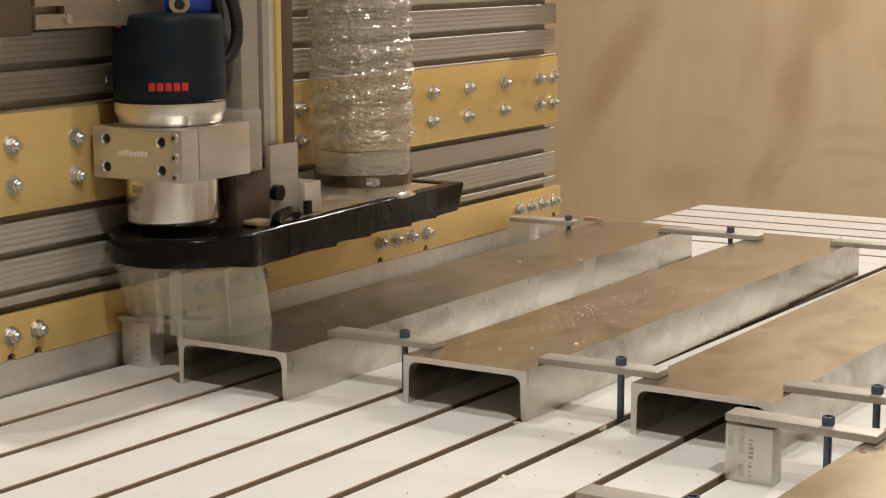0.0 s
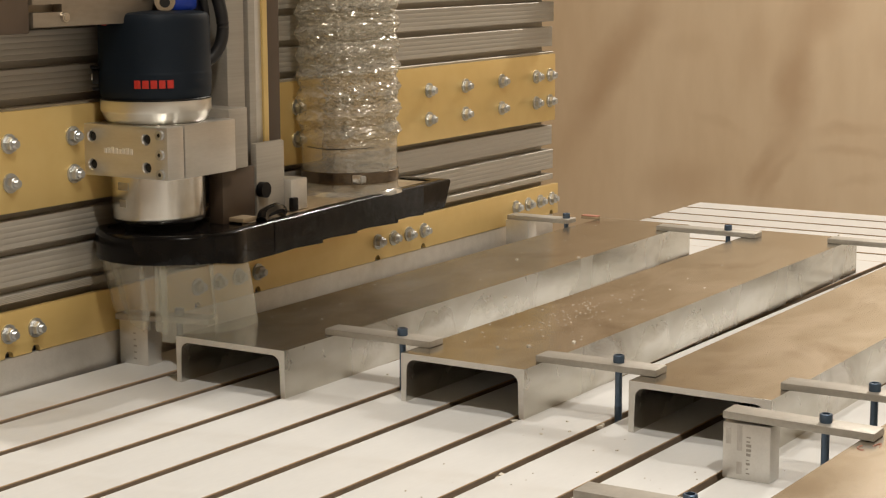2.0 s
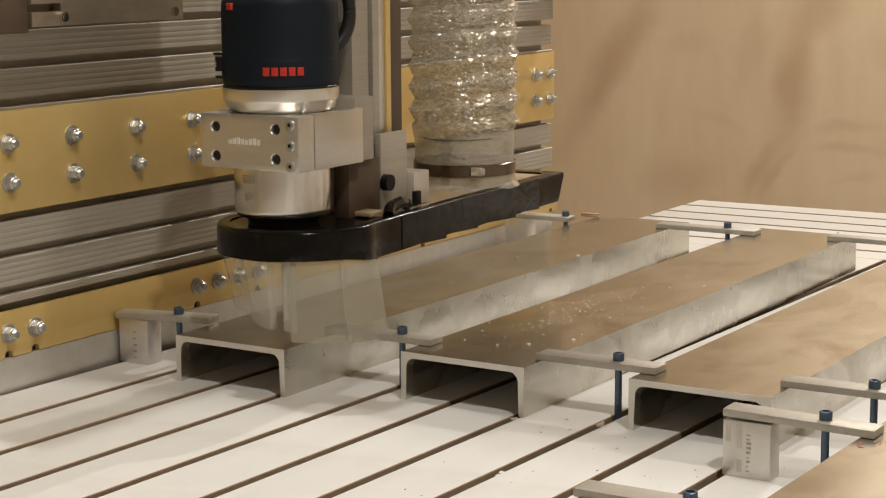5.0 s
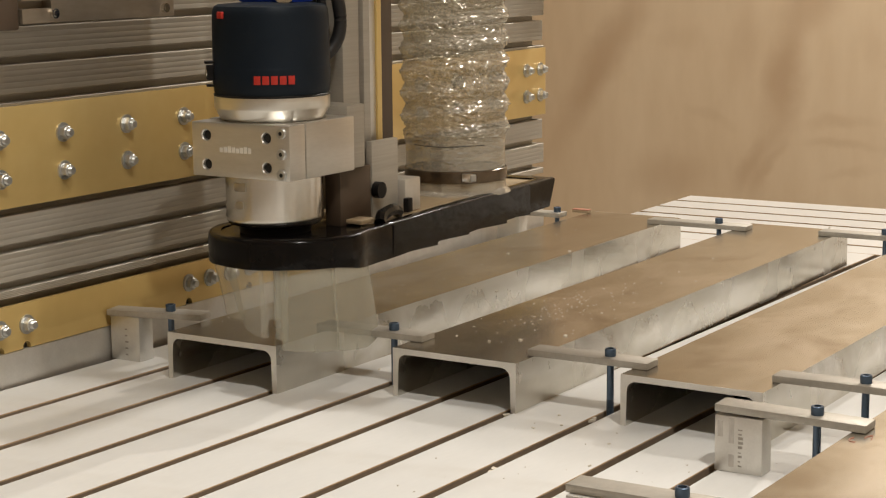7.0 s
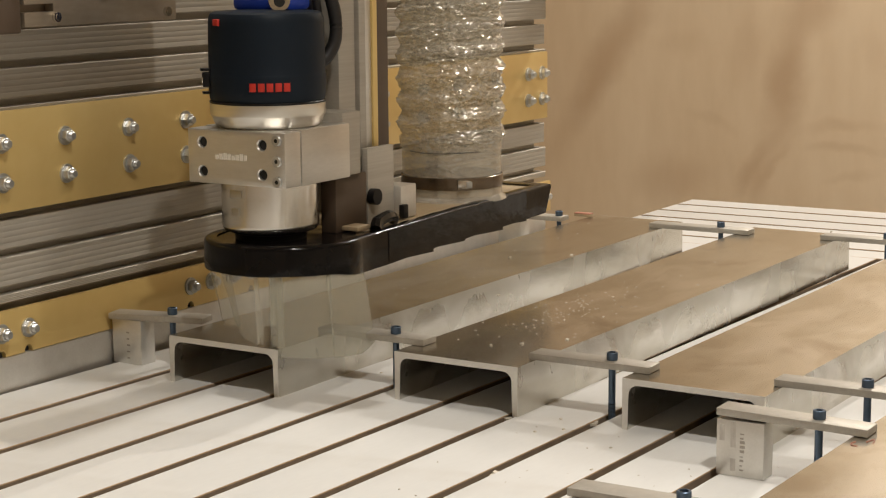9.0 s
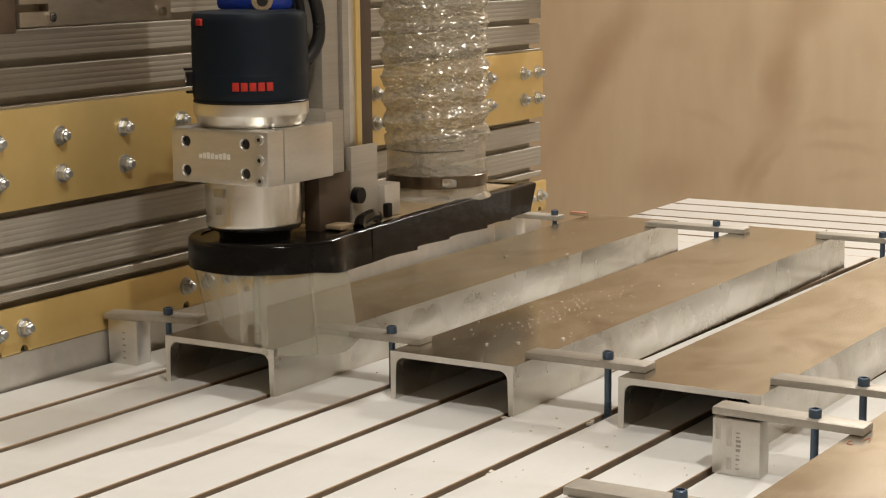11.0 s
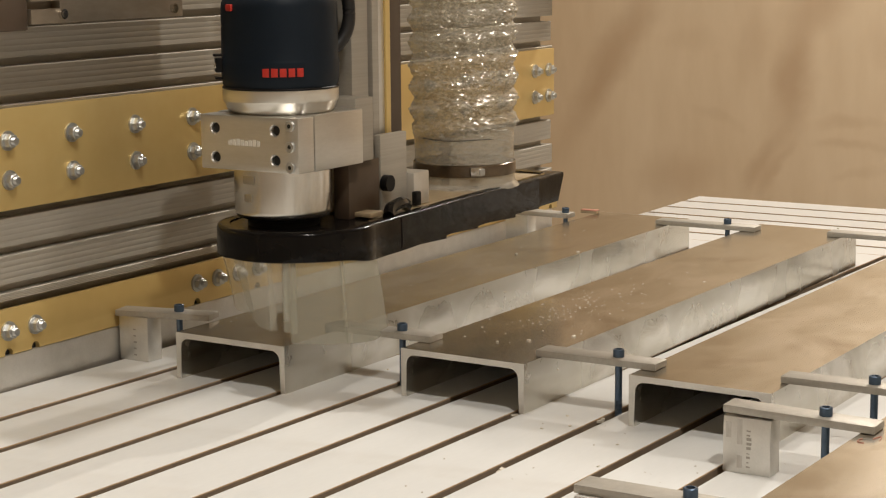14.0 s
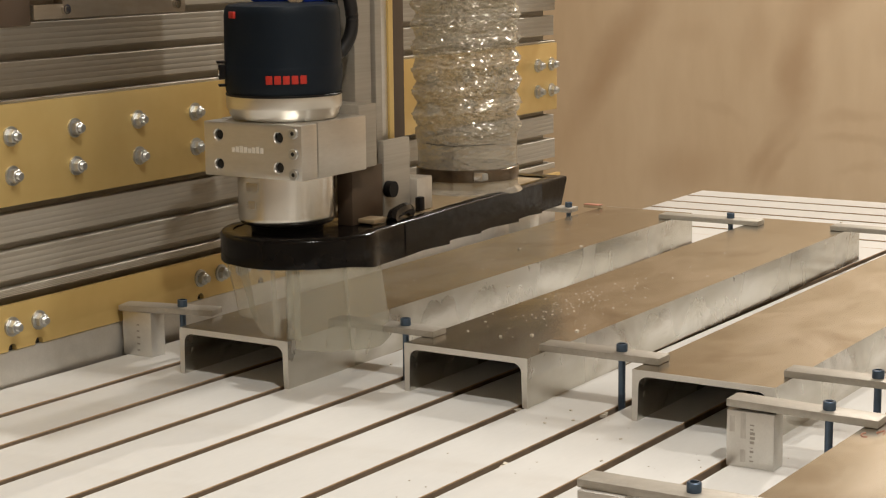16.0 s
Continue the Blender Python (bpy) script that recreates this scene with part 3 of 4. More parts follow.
# maker's mark as plain red bars
for k in range(5):
    part("red_mark", on_side(-14.0 + 8.2 * k, 0.0540, 0.2815, 0.0060, 0.0076, 0.0012), RED, router, "red printed mark")
part("switch_dot", on_side(-60, 0.0500, 0.3385, 0.009, 0.0060, 0.006), RED, router, "red release button")
latch = part("latch", on_side(-84, 0.0560, 0.2865, 0.013, 0.013, 0.007), BLACK, router, "black latch")
part("latch_tab", on_side(-83, 0.0560, 0.2955, 0.011, 0.0022, 0.010), BLACK, latch)
part("latch_tab", on_side(-83, 0.0555, 0.2745, 0.010, 0.0020, 0.008), BLACK, latch)
part("latch_pin", on_side(-80, 0.0598, 0.2865, 0.004, 0.005, 0.0016), CHROME, latch)
part("seam", lathe(AX, AY, [(0.0531, 0.2652), (0.05345, 0.2656), (0.05345, 0.2664), (0.0528, 0.2672)], 64), BLACK, router)
part("blue_strap", box(AX + 0.004, AX + 0.042, AY - 0.022, AY + 0.043, 0.3470, 0.3720, 0.006), BLUE, router, "blue plastic strap")
part("eye_bolt", rod((AX - 0.008, AY - 0.0215, 0.3575), (AX + 0.008, AY - 0.0100, 0.3575), 0.0098, 28), CHROME, router, "steel eye of the hanger")
# dark disc for the shade inside the eye
part("eye_bore", rod((AX - 0.0084, AY - 0.0218, 0.3565), (AX - 0.004, AY - 0.0187, 0.3565), 0.0050, 20), HOLE_SHADE, router)
part("cord", pipe([(AX + 0.042, AY - 0.026, 0.297), (AX + 0.050, AY - 0.031, 0.303), (AX + 0.057, AY - 0.035, 0.315), (AX + 0.060, AY - 0.036, 0.330),
                   (AX + 0.059, AY - 0.034, 0.350), (AX + 0.055, AY - 0.028, 0.375), (AX + 0.052, AY - 0.02, 0.41), (AX + 0.052, AY - 0.01, 0.445)], 0.0062, 12), RUBBER, router, "black rubber power cord")
part("cord", pipe([(AX + 0.044, AY - 0.016, 0.298), (AX + 0.050, AY - 0.018, 0.312), (AX + 0.053, AY - 0.021, 0.335), (AX + 0.050, AY - 0.018, 0.37), (AX + 0.050, AY, 0.44)], 0.0042, 10), RUBBER, router, "black rubber power cord")

# ---- dust shoe with tape rim, skirt and port ----
shoe = thing("dust_shoe", REST, "board dust shoe wrapped in black tape with clear skirt", "dust shoe")
NOSE, NX, NY = 0.0735, 1.333, 0.9785


def shoe_outline(grow=0.0):
    r = NOSE + grow
    pts = [(AX + 0.445 + grow, 0.936 - grow), (AX + 0.445 + grow, 1.036 + grow)]
    for k in range(0, 33):
        a = radians(88 + k * (286 - 88) / 32)
        pts.append((NX + r * math.cos(a), NY + r * math.sin(a)))
    return pts[1:] + [(AX + 0.036, 0.9085 - grow), (AX + 0.06, 0.9105 - grow), pts[0]]


board_part = part("board", prism(shoe_outline(), 0.118, 0.1375), BOARD, shoe, "pale plywood shoe board")
bored(board_part, rod((AX, AY, 0.10), (AX, AY, 0.16), 0.052, 48))


def band(outer, z_lo, z_hi, inner=0.0, rag=0.0, lip=0.0):
    """A tape wall round the outline, its lower edge uneven, folded over the top."""
    own = bmesh.new()
    a = shoe_outline(outer)
    b = shoe_outline(inner)
    c = shoe_outline(-lip)
    n = len(a)
    fine_a, fine_b, fine_c = [], [], []
    for i in range(n):
        for q, f in ((a, fine_a), (b, fine_b), (c, fine_c)):
            p0, p1 = Vector(q[i]), Vector(q[(i + 1) % n])
            m = max(1, int((Vector(a[(i + 1) % n]) - Vector(a[i])).length / 0.02))
            f += [p0.lerp(p1, k / m) for k in range(m)]
    n = len(fine_a)
    zs = []
    for q in fine_a:
        dx, dy = q.x - (AX + 0.036), q.y - 0.907
        sag = math.exp(-(dx * dx + dy * dy) / 0.034 ** 2) * 0.0075 if dx < 0.002 else (0.0055 + 0.002 * math.exp(-dx / 0.03)) * (q.y < 0.96)
        zs.append(z_lo + rag * 0.6 * noise.noise(Vector((q.x * 30, q.y * 30, 3))) - sag)
    zt = [z_hi + 0.25 * rag * noise.noise(Vector((q.x * 40, q.y * 40, 9))) for q in fine_a]
    rows = [[own.verts.new((q.x, q.y, z)) for q, z in zip(fine_b, zs)], [own.verts.new((q.x, q.y, z)) for q, z in zip(fine_a, zs)],
            [own.verts.new((q.x, q.y, z - 0.0042)) for q, z in zip(fine_a, zt)],
            [own.verts.new((q.x + (p.x - q.x) * 0.06, q.y + (p.y - q.y) * 0.06, z - 0.0016)) for q, p, z in zip(fine_a, fine_c, zt)],
            [own.verts.new((q.x + (p.x - q.x) * 0.17, q.y + (p.y - q.y) * 0.17, z - 0.0002)) for q, p, z in zip(fine_a, fine_c, zt)],
            [own.verts.new((q.x + (p.x - q.x) * 0.34, q.y + (p.y - q.y) * 0.34, z + 0.0006)) for q, p, z in zip(fine_a, fine_c, zt)],
            [own.verts.new((q.x, q.y, z)) for q, z in zip(fine_c, zt)]]
    for row, out in zip(rows[2:5], (0.013, 0.014, 0.010)):
        for v in row:
            if v.co.x > AX + 0.440:
                v.co.x += out
    for r0, r1 in zip(rows, rows[1:]):
        for i in range(n):
            own.faces.new((r0[i], r0[(i + 1) % n], r1[(i + 1) % n], r1[i]))
    return own


part("tape_rim", band(0.0022, 0.1125, 0.1395, 0.0002, 0.003, 0.010), TAPE, shoe, "black gaffer tape rim")
part("tape_top", prism([(NX + 0.068 * math.cos(radians(a)), NY + 0.066 * math.sin(radians(a))) for a in range(0, 360, 10)], 0.1372, 0.1386), TAPE, shoe, "black tape over the nose")
for x0, x1, sag in ((0.085, 0.175, 0.0040), (0.175, 0.245, 0.0035), (0.245, 0.335, 0.0048), (0.335, 0.395, 0.0036)):
    ya, yb = 0.9085 + (x0 - 0.036) * 0.0672, 0.9085 + (x1 - 0.036) * 0.0672
    bm = prism([(AX + x0, ya - 0.0026), (AX + x1, yb - 0.0026), (AX + x1, yb - 0.0023), (AX + x0, ya - 0.0023)], 0.1085, 0.1385)
    for v in bm.verts:
        if v.co.z < 0.12 and v.co.x > AX + (x0 + x1) / 2:
            v.co.z -= sag
    part("tape_patch", bm, TAPE, shoe, "strip of black tape sagging at one end")
part("tape_lump", pipe([(AX + 0.075, 0.918, 0.140), (AX + 0.085, 0.922, 0.146), (AX + 0.11, 0.926, 0.148), (AX + 0.125, 0.93, 0.143)], 0.006, 8), TAPE, shoe, "bunched black tape")
part("paper_scrap", box(AX + 0.055, AX + 0.078, 0.925, 0.95, 0.1402, 0.1445, 0.001), BOARD, shoe, "torn pale paper scrap")
brk = part("hanger_plate", box(1.4272, 1.474, 0.9475, 0.955, 0.1385, 0.2125, 0.0012), ALU_RAIL, shoe, "bare aluminium hanger plate")
part("hanger_bolt", rod((1.4330, 0.9475, 0.1655), (1.4330, 0.9400, 0.1655), 0.0080, 24), BLACK, shoe, "black hanger bolt")
part("hanger_block", box(1.4745, 1.503, 0.940, 0.972, 0.1385, 0.171, 0.0012), ALU_CUT, shoe, "sawn aluminium block")
part("zip_tie_head", box(1.470, 1.479, 0.934, 0.940, 0.139, 0.153, 0.001), BLACK, shoe)
HX, HY = AX + 0.323, AY - 0.0025


def crumple(bm, amount, scale):
    for v in bm.verts:
        v.co += noise.noise_vector(v.co * scale) * amount
    return bm


part("port", crumple(lathe(HX, HY, [(0.060, 0.1376), (0.058, 0.1400), (0.0545, 0.1430), (0.0535, 0.1540), (0.052, 0.1540), (0.052, 0.1378)], 72), 0.0007, 90), HOSE, shoe, "crinkled clear hose port")


def skirt_panel(a0, a1, r, z_top, lows, bulge, n=40):
    """A hanging clear sheet round part of the nose; lows: its lower edge from end to end."""
    own = bmesh.new()
    rows = 16
    grid = []
    for j in range(rows + 1):
        v = j / rows
        line = []
        for i in range(n + 1):
            u = i / n
            a = radians(a0 + (a1 - a0) * u)
            f = u * (len(lows) - 1)
            k = min(int(f), len(lows) - 2)
            low = lows[k] + (lows[k + 1] - lows[k]) * (f - k)
            rr = r + bulge * v + 0.0016 * noise.noise(Vector((a * 3, v * 1.5, r * 50))) * (0.3 + v)
            line.append(own.verts.new((NX + rr * math.cos(a), NY + rr * math.sin(a), z_top + (low - z_top) * v)))
        grid.append(line)
    for j in range(rows):
        for i in range(n):
            own.faces.new((grid[j][i], grid[j][i + 1], grid[j + 1][i + 1], grid[j + 1][i]))
    own.normal_update()
    bmesh.ops.solidify(own, geom=own.faces[:], thickness=0.0005)
    return own


for a0, a1, r, lows, bulge in ((120, 172, 0.0730, (0.064, 0.060, 0.062), -0.012), (160, 196, 0.0738, (0.072, 0.052, 0.0475, 0.047), -0.014), (192, 214, 0.0705, (0.046, 0.066, 0.066, 0.046), -0.004),
                                (210, 250, 0.0712, (0.040, 0.038, 0.036, 0.036), 0.005), (246, 292, 0.0718, (0.037, 0.035, 0.040), 0.013)):
    part("skirt_sheet", skirt_panel(a0, a1, r, 0.122, lows, bulge), SKIRT_DULL if a0 > 200 else SKIRT, shoe, "clear vinyl skirt sheet").visible_shadow = False
seam = part("skirt_seam", skirt_panel(205, 214, 0.0722, 0.118, (0.050, 0.047), 0.002, 10), SKIRT_DULL, shoe, "doubled seam of clear vinyl")
seam.visible_shadow = False

# ---- dust hose ----
hose = thing("dust_hose", REST, "crinkled clear foil dust hose held by a band", "hose")


def hose_mesh():
    own = bmesh.new()
    n, rows, z0, z1 = 220, 460, 0.148, 0.70
    grid = []
    for j in range(rows + 1):
        z = z0 + (z1 - z0) * j / rows
        line = []
        fade = min(1, max(0.0, (z - 0.188) / 0.02))
        for i in range(n):
            a = 2 * math.pi * i / n
            ph = (z / 0.0235 - a / (2 * math.pi)) % 1.0
            rib = abs(ph - 0.5) * 2
            r = 0.0530 + fade * (0.0062 * rib ** 0.9 - 0.0020)
            q = Vector((math.cos(a) * 1.6, math.sin(a) * 1.6, z * 48))
            q = Vector((q.x * 0.85, q.y * 0.85, q.z * 1.5))
            cr = 0.8 - 1.6 * abs(noise.noise(q * 2.4)) + 1.2 * abs(noise.noise(q * 4.8)) - 1.1 * abs(noise.noise(q * 9.0 + Vector((3, 1, 4))))
            cr += 0.55 * abs(noise.noise(Vector((q.x * 17, q.y * 17, q.z * 6)))) - 0.2
            r += (0.0006 + 0.0021 * fade) * cr
            lean = -0.004 * max(0, z - 0.16)
            line.append(own.verts.new((HX + lean + r * math.cos(a), HY - lean + r * math.sin(a), z + 0.0016 * fade * noise.noise(q * 2.1 + Vector((7, 0, 0))))))
        grid.append(line)
    for j in range(rows):
        for i in range(n):
            own.faces.new((grid[j][i], grid[j][(i + 1) % n], grid[j + 1][(i + 1) % n], grid[j + 1][i]))
    return own


def rod_ring(cx, cy, r, z, thick, a0, a1):
    """An arc of wire round an upright axis, between two angles from the camera's side."""
    return pipe([(cx + r * math.cos(SIDE + radians(a)), cy + r * math.sin(SIDE + radians(a)), z + 0.0006 * math.sin(a * 0.07)) for a in range(a0, a1 + 1, 8)], thick, 6)


tube = part("hose", hose_mesh(), HOSE, hose, flat=True)
smooth(tube.data, 30)
clip = part("hose_band", lathe(HX, HY, [(0.0545, 0.1510), (0.0552, 0.1512), (0.0554, 0.1560), (0.0552, 0.1635), (0.0545, 0.1640)], 72), BAND, hose, "steel hose band")


def at_hose(angle, r, z, w, h, t):
    bm = box(-t / 2, t / 2, -w / 2, w / 2, -h / 2, h / 2, min(t, w, h) * 0.15)
    a = SIDE + radians(angle)
    m = Matrix.Translation((HX + r * math.cos(a), HY + r * math.sin(a), z)) @ Matrix.Rotation(a, 4, "Z")
    bmesh.ops.transform(bm, matrix=m, verts=bm.verts)
    return bm


part("hose_wire", rod_ring(HX, HY, 0.0545, 0.1905, 0.0004, -60, 30), BLACK, hose, "dark wire in the hose cuff")
part("band_housing", at_hose(6, 0.0572, 0.1575, 0.012, 0.010, 0.005), CHROME, clip)
part("band_screw", at_hose(12, 0.0585, 0.1575, 0.006, 0.007, 0.006), ZINC, clip)

# ---- aluminium channels lying on the bed ----
CW, CH = 0.1274, 0.0443


def channel_section(y0):
    """A channel lying open side down; y0 is its outer side towards the rail."""
    tw, tl, fl = 0.0052, 0.0058, 0.0085
    pts = [(y0, 0.0), (y0, CH), (y0 - CW, CH), (y0 - CW, 0.0), (y0 - CW + tl * 0.85, 0.0)]
    cy, cz = y0 - CW + tl + fl, CH - tw - fl
    pts += [(cy + fl * math.cos(a), cz + fl * math.sin(a)) for a in [radians(180 - 15 * k) for k in range(7)]]
    cy = y0 - tl - fl
    pts += [(cy + fl * math.cos(a), cz + fl * math.sin(a)) for a in [radians(90 - 15 * k) for k in range(7)]]
    return pts + [(y0 - tl * 0.85, 0.0)]


CHANNELS = ((1.0775, 1.2705, 2.152, -0.6, "beside the side rail"), (0.8553, 1.3174, 2.152, -0.95, "with loose chips on top"),
            (0.6328, 1.3256, 2.20, -1.1, "with pale scuffs"), (0.4140, 0.955, 1.86, -1.6, "with red marks"))
for y0, x0, x1, turn, note in CHANNELS:
    ob = thing("channel", (x0, y0, 0), "mill-finish aluminium channel lying on the bed " + note, "metal channel", "channels on the bed")
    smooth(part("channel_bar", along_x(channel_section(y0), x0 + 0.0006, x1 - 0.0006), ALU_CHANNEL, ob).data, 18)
    part("sawn_end", along_x(channel_section(y0), x0, x0 + 0.0006), ALU_CUT, ob, "bright sawn end")
    part("sawn_end", along_x(channel_section(y0), x1 - 0.0006, x1), ALU_CUT, ob, "bright sawn end")
    ob.rotation_euler = (0, 0, radians(turn))
    if "red" in note:
        ring = [(1.226 + 0.0060 * math.cos(a), 0.4045 + 0.0042 * math.sin(a), CH + 0.0003) for a in [radians(40 + 28 * k) for k in range(10)]]
        part("marker_scribble", pipe(ring[:7], 0.0004, 6), RED_INK, ob, "red marker ring")
        part("marker_scribble", pipe([(1.233, 0.395, CH + 0.0003), (1.243, 0.3975, CH + 0.0003), (1.234, 0.4005, CH + 0.0003)], 0.0004, 6), RED_INK, ob, "red marker stroke")

# ---- strap clamps, bolts and riser blocks ----
def strap(x, y_bolt, y0, y1, z=CH, wide=0.023, thick=0.0062, dip=0.0, turn=0.0, label="bare aluminium strap clamp bolted over a channel edge"):
    ob = thing("strap_clamp", (x, y_bolt, z), label, "clamp", "strap clamps")
    bm = box(x - wide / 2, x + wide / 2, y0, y1, z + 0.0002, z + thick, 0.0007)
    if dip:
        for v in bm.verts:
            v.co.z += dip * (v.co.y - y_bolt)
    part("strap", bm, ALU_STRAP, ob)
    top = z + thick
    bm = rod((x, y_bolt, -0.012), (x, y_bolt, top), 0.0031, 16)
    bolt = part("bolt", bm, BLUED, ob, "blued steel bolt")
    hd = lathe(x, y_bolt, [(0.0, top), (0.0047, top), (0.0049, top + 0.0006), (0.0049, top + 0.0062), (0.0043, top + 0.0068), (0.0031, top + 0.0068), (0.0029, top + 0.0030), (0.0, top + 0.0028)], 20)
    part("bolt_head", hd, BLUED, bolt, "blued socket head")
    thr = None
    for k in range(10):
        zz = 0.0004 + k * 0.0012
        thr = rod((x, y_bolt, zz), (x, y_bolt, zz + 0.0006), 0.0030, 12, thr, 0.0035)
    part("bolt_thread", thr, BLACK, bolt)
    ob.rotation_euler = (0, 0, radians(turn))
    return ob


def riser(x0, x1, y0, y1, h, marks):
    ob = thing("riser_block", ((x0 + x1) / 2, (y0 + y1) / 2, 0), "sawn aluminium riser block with smudged ink print", "spacer block", "riser blocks")
    part("block", box(x0, x1, y0, y1, 0.0, h, 0.0008), ALU_CUT, ob)
    for k in range(marks):
        z = h * 0.12 + (h * 0.72) * k / marks
        w = random.uniform(0.0012, 0.0042)
        part("ink_mark", box(x0 - 0.0002, x0 + 0.0004, (y0 + y1) / 2 - w, (y0 + y1) / 2, z, z + random.uniform(0.0005, 0.0024)), SMUDGE, ob)
    for dy, z0, z1 in ((0.0035, 0.10, 0.32), (0.0035, 0.52, 0.97), (0.0125, 0.62, 0.90)) if marks > 6 else ():
        part("ink_smear", box(x0 - 0.0001, x0 + 0.0004, (y0 + y1) / 2 + dy, (y0 + y1) / 2 + dy + 0.0042, h * z0, h * z1), SMEAR, ob, "grey ink smear")
    return ob


strap(1.325, 1.1185, 1.0810, 1.1830, turn=13)
riser(1.3055, 1.326, 1.1430, 1.1795, CH, 5)
strap(1.357, 0.8790, 0.8420, 0.9590)
strap(1.358, 0.6580, 0.6180, 0.7335)
strap(1.371, 0.4365, 0.3970, 0.5120)
strap(1.255, 0.4360, 0.3950, 0.5140, CH + 0.0008, dip=0.018)
riser(1.2435, 1.263, 0.4748, 0.5135, CH, 9)
strap(1.021, 0.4430, 0.3900, 0.5215)
riser(1.005, 1.038, 0.4850, 0.5190, CH, 6)
strap(2.095, 0.8640, 0.8230, 0.9590)
strap(2.085, 1.0900, 1.0815, 1.174)
riser(2.070, 2.095, 1.1400, 1.1740, CH, 0)
strap(2.105, 0.6520, 0.6120, 0.7330)

# ---- a small red and white scrap on the far end of a channel ----
scrap = thing("plastic_scrap", (2.132, 1.078, CH), "small red and white plastic scrap on a channel", "scrap")
part("scrap_body", box(2.128, 2.138, 1.066, 1.09, CH + 0.0002, CH + 0.0035, 0.0006), BOARD, scrap)
part("scrap_top", box(2.128, 2.138, 1.066, 1.09, CH + 0.0036, CH + 0.0050, 0.0004), RED_INK, scrap, "red upper layer")

# ---- loose chips and marks ----
bm = bmesh.new()
for k in range(150):
    if k < 95:
        x, y = random.gauss(1.56, 0.07), random.gauss(0.80, 0.022)
        z = CH
    elif k < 120:
        x, y = random.uniform(1.36, 1.9), random.uniform(0.74, 0.85)
        z = CH
    else:
        x, y, z = random.uniform(1.30, 2.1), random.uniform(0.96, 1.07), CH
    if not (1.33 < x < 2.1 and (0.735 < y < 0.848 or 0.96 < y < 1.07)):
        continue
    s = random.uniform(0.0005, 0.0012)
    c = box(-s, s, -s * 0.6, s * 0.6, 0, s * 0.3)
    bmesh.ops.transform(c, matrix=pose(x, y, z + 0.0001, random.uniform(-12, 12), random.uniform(-12, 12), random.uniform(0, 180)), verts=c.verts)
    bm = merge(bm, c)
# larger crumbs of metal: on the channels, on the bed and stuck in the slots
for (x, y), z, s in ([(q, CH, 0.0017) for q in [(1.799, 1.005), (2.159, 0.741), (1.434, 0.741), (1.59, 0.902), (1.38, 0.791), (1.399, 0.769), (1.847, 0.949)]]
                     + [(q, 0.0, 0.0012) for q in [(1.328, 0.692), (1.268, 0.615), (1.281, 0.692), (1.205, 0.601), (1.395, 0.921), (1.3, 0.675)]]
                     + [(q, -0.0035, 0.0032) for q in [(1.342, 0.666), (1.334, 0.664), (1.161, 0.663), (1.314, 0.736), (1.167, 0.664)]]):
    c = box(-s, s, -s * 0.7, s * 0.7, 0, s * 0.7)
    bmesh.ops.transform(c, matrix=pose(x, y, z + 0.0001, random.uniform(-12, 12), random.uniform(-12, 12), random.uniform(0, 180)), verts=c.verts)
    bm = merge(bm, c)
tagged(part("metal_chips", bm, CHIPS, flat=True), "loose pale metal chips scattered on the channels", "chips", kind="stuff")
bm = bmesh.new()
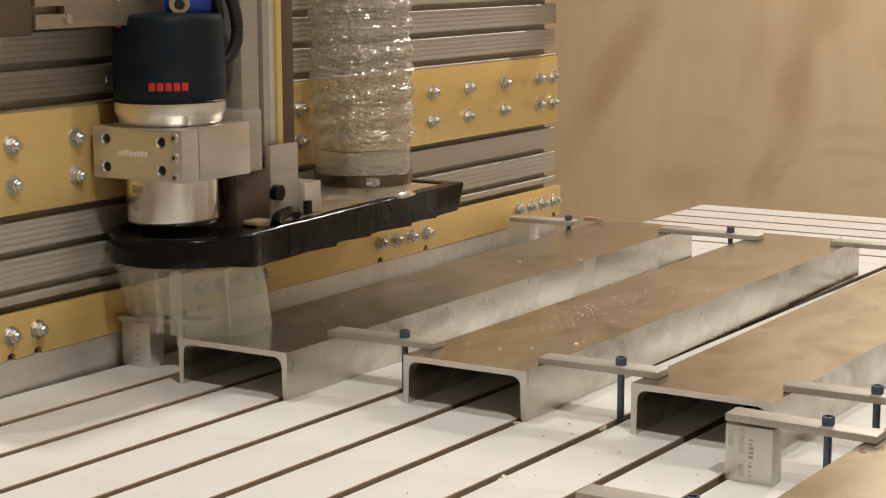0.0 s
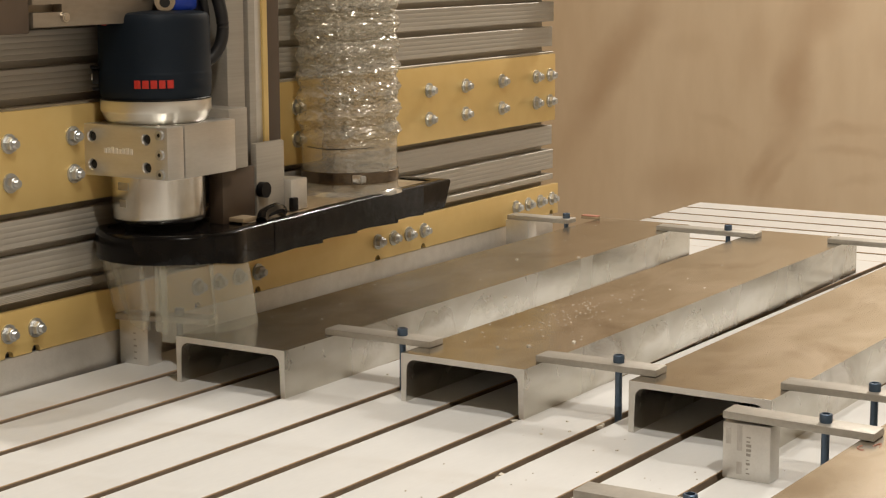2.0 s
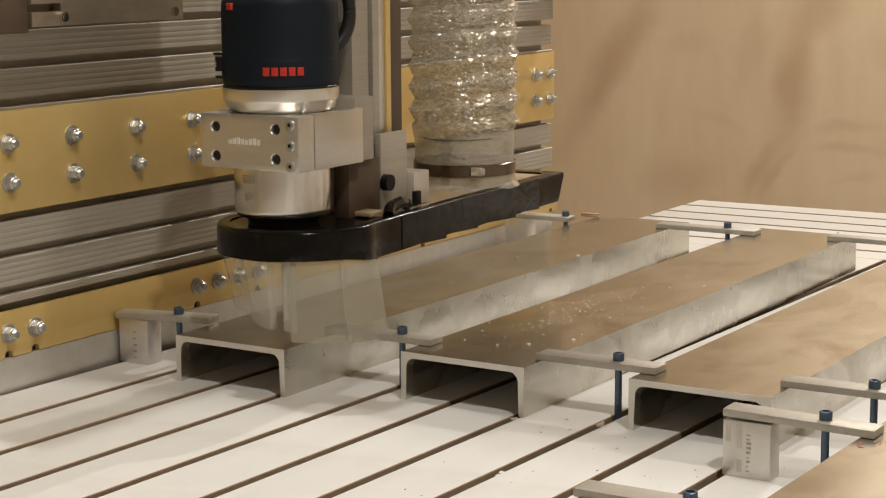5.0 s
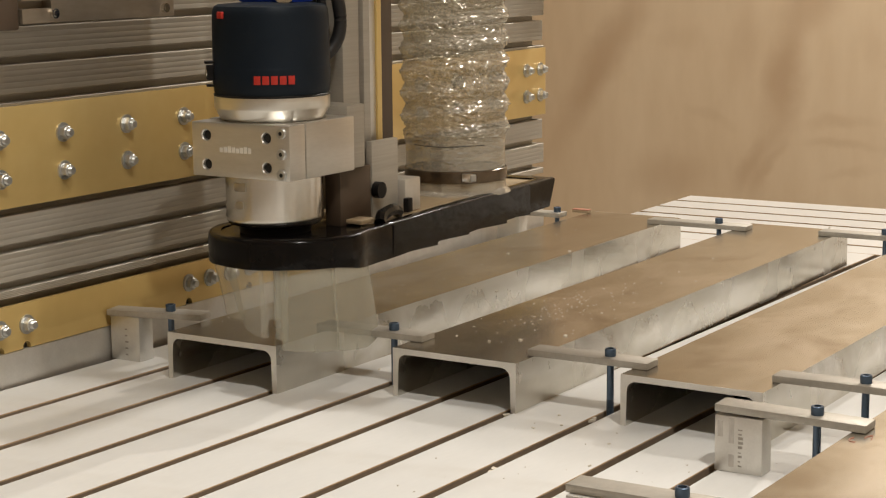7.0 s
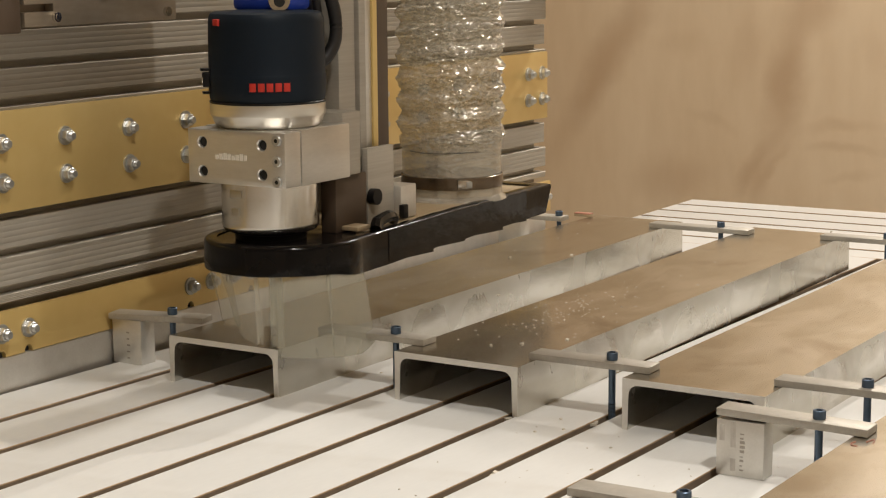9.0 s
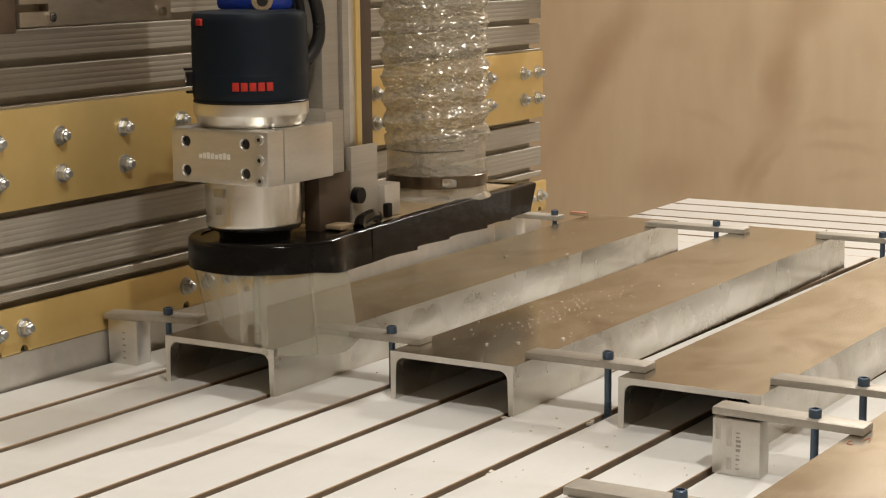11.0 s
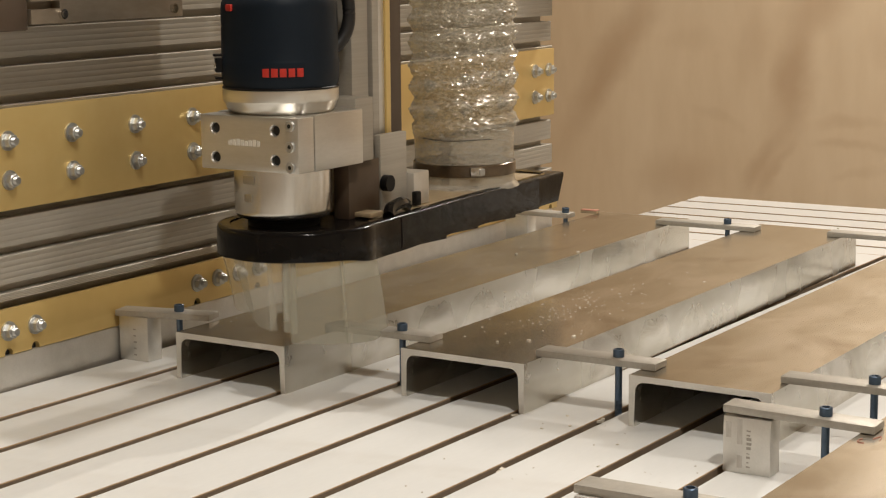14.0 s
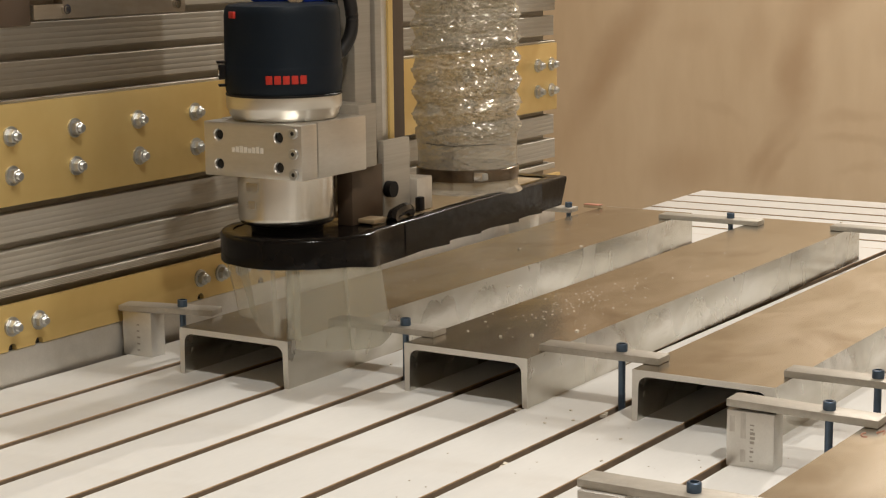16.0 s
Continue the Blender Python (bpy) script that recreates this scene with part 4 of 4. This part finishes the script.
for k in range(46):
    x, y = random.uniform(1.0, 1.32), random.uniform(0.42, 0.72)
    if abs(((SLOT0 - y) / PITCH + 0.5) % 1 - 0.5) < 0.09:
        continue
    s = random.uniform(0.0002, 0.0008)
    c = box(-s, s, -s * 0.6, s * 0.6, 0, s * 0.5)
    bmesh.ops.transform(c, matrix=pose(x, y, 0.0001, 0, 0, random.uniform(0, 180)), verts=c.verts)
    bm = merge(bm, c)
tagged(part("bed_crumbs", bm, BOARD, flat=True), "fine brown crumbs lying on the white bed", "crumbs", kind="stuff")


def motions():
    # seconds, offset along the bridge, lift
    path = [(0, 0.1334, -0.0022), (0.5, 0.1368, -0.0021), (1, 0.1402, -0.0022), (1.5, 0.1443, -0.0022), (2, 0.1477, -0.0021), (2.2, 0.1490, -0.0021), (2.3, 0.1492, -0.0008),
            (2.4, 0.1492, 0.0085), (2.5, 0.1491, 0.0171), (2.6, 0.1491, 0.0186), (2.9, 0.1470, 0.0186), (3, 0.1420, 0.0186), (3.1, 0.1345, 0.0187), (3.2, 0.1180, 0.0187),
            (3.3, 0.0965, 0.0188), (3.4, 0.0710, 0.0188), (3.5, 0.0409, 0.0188), (3.6, 0.0250, 0.0187), (3.7, 0.0125, 0.0186), (3.8, 0.0045, 0.0185), (3.9, 0.0005, 0.0184),
            (4, -0.0005, 0.0182), (5.2, -0.0005, 0.0117), (6.5, -0.0005, 0.0044), (7, -0.0001, 0.0024), (7.5, 0, 0), (8, 0.0010, -0.0012), (8.5, 0.0037, -0.0011), (9, 0.0070, -0.0011),
            (10.2, 0.0150, -0.0011), (11.3, 0.0224, -0.0011), (11.4, 0.0230, -0.0010), (11.5, 0.0235, 0.0014), (11.6, 0.0235, 0.0105), (11.7, 0.0235, 0.0172), (11.8, 0.0220, 0.0187), (11.9, 0.0155, 0.0187),
            (12, 0.0064, 0.0187), (12.1, 0.0012, 0.0186), (12.2, 0.0002, 0.0184), (12.5, 0.0001, 0.0178), (13, -0.0006, 0.0144), (13.5, -0.0008, 0.0116), (14, -0.0005, 0.0093),
            (14.5, -0.0005, 0.0066), (15, -0.0008, 0.0036), (15.5, -0.0005, 0.0014), (16, -0.0007, -0.0013)]
    for ob in (router, head, shoe, hose):
        walk(ob, [(t, pose(AX, AY + dy * 1.02, dz * 1.02)) for t, dy, dz in path])
    walk(column, [(t, pose(AX, AY + dy * 1.02, 0)) for t, dy, dz in path])


motions()
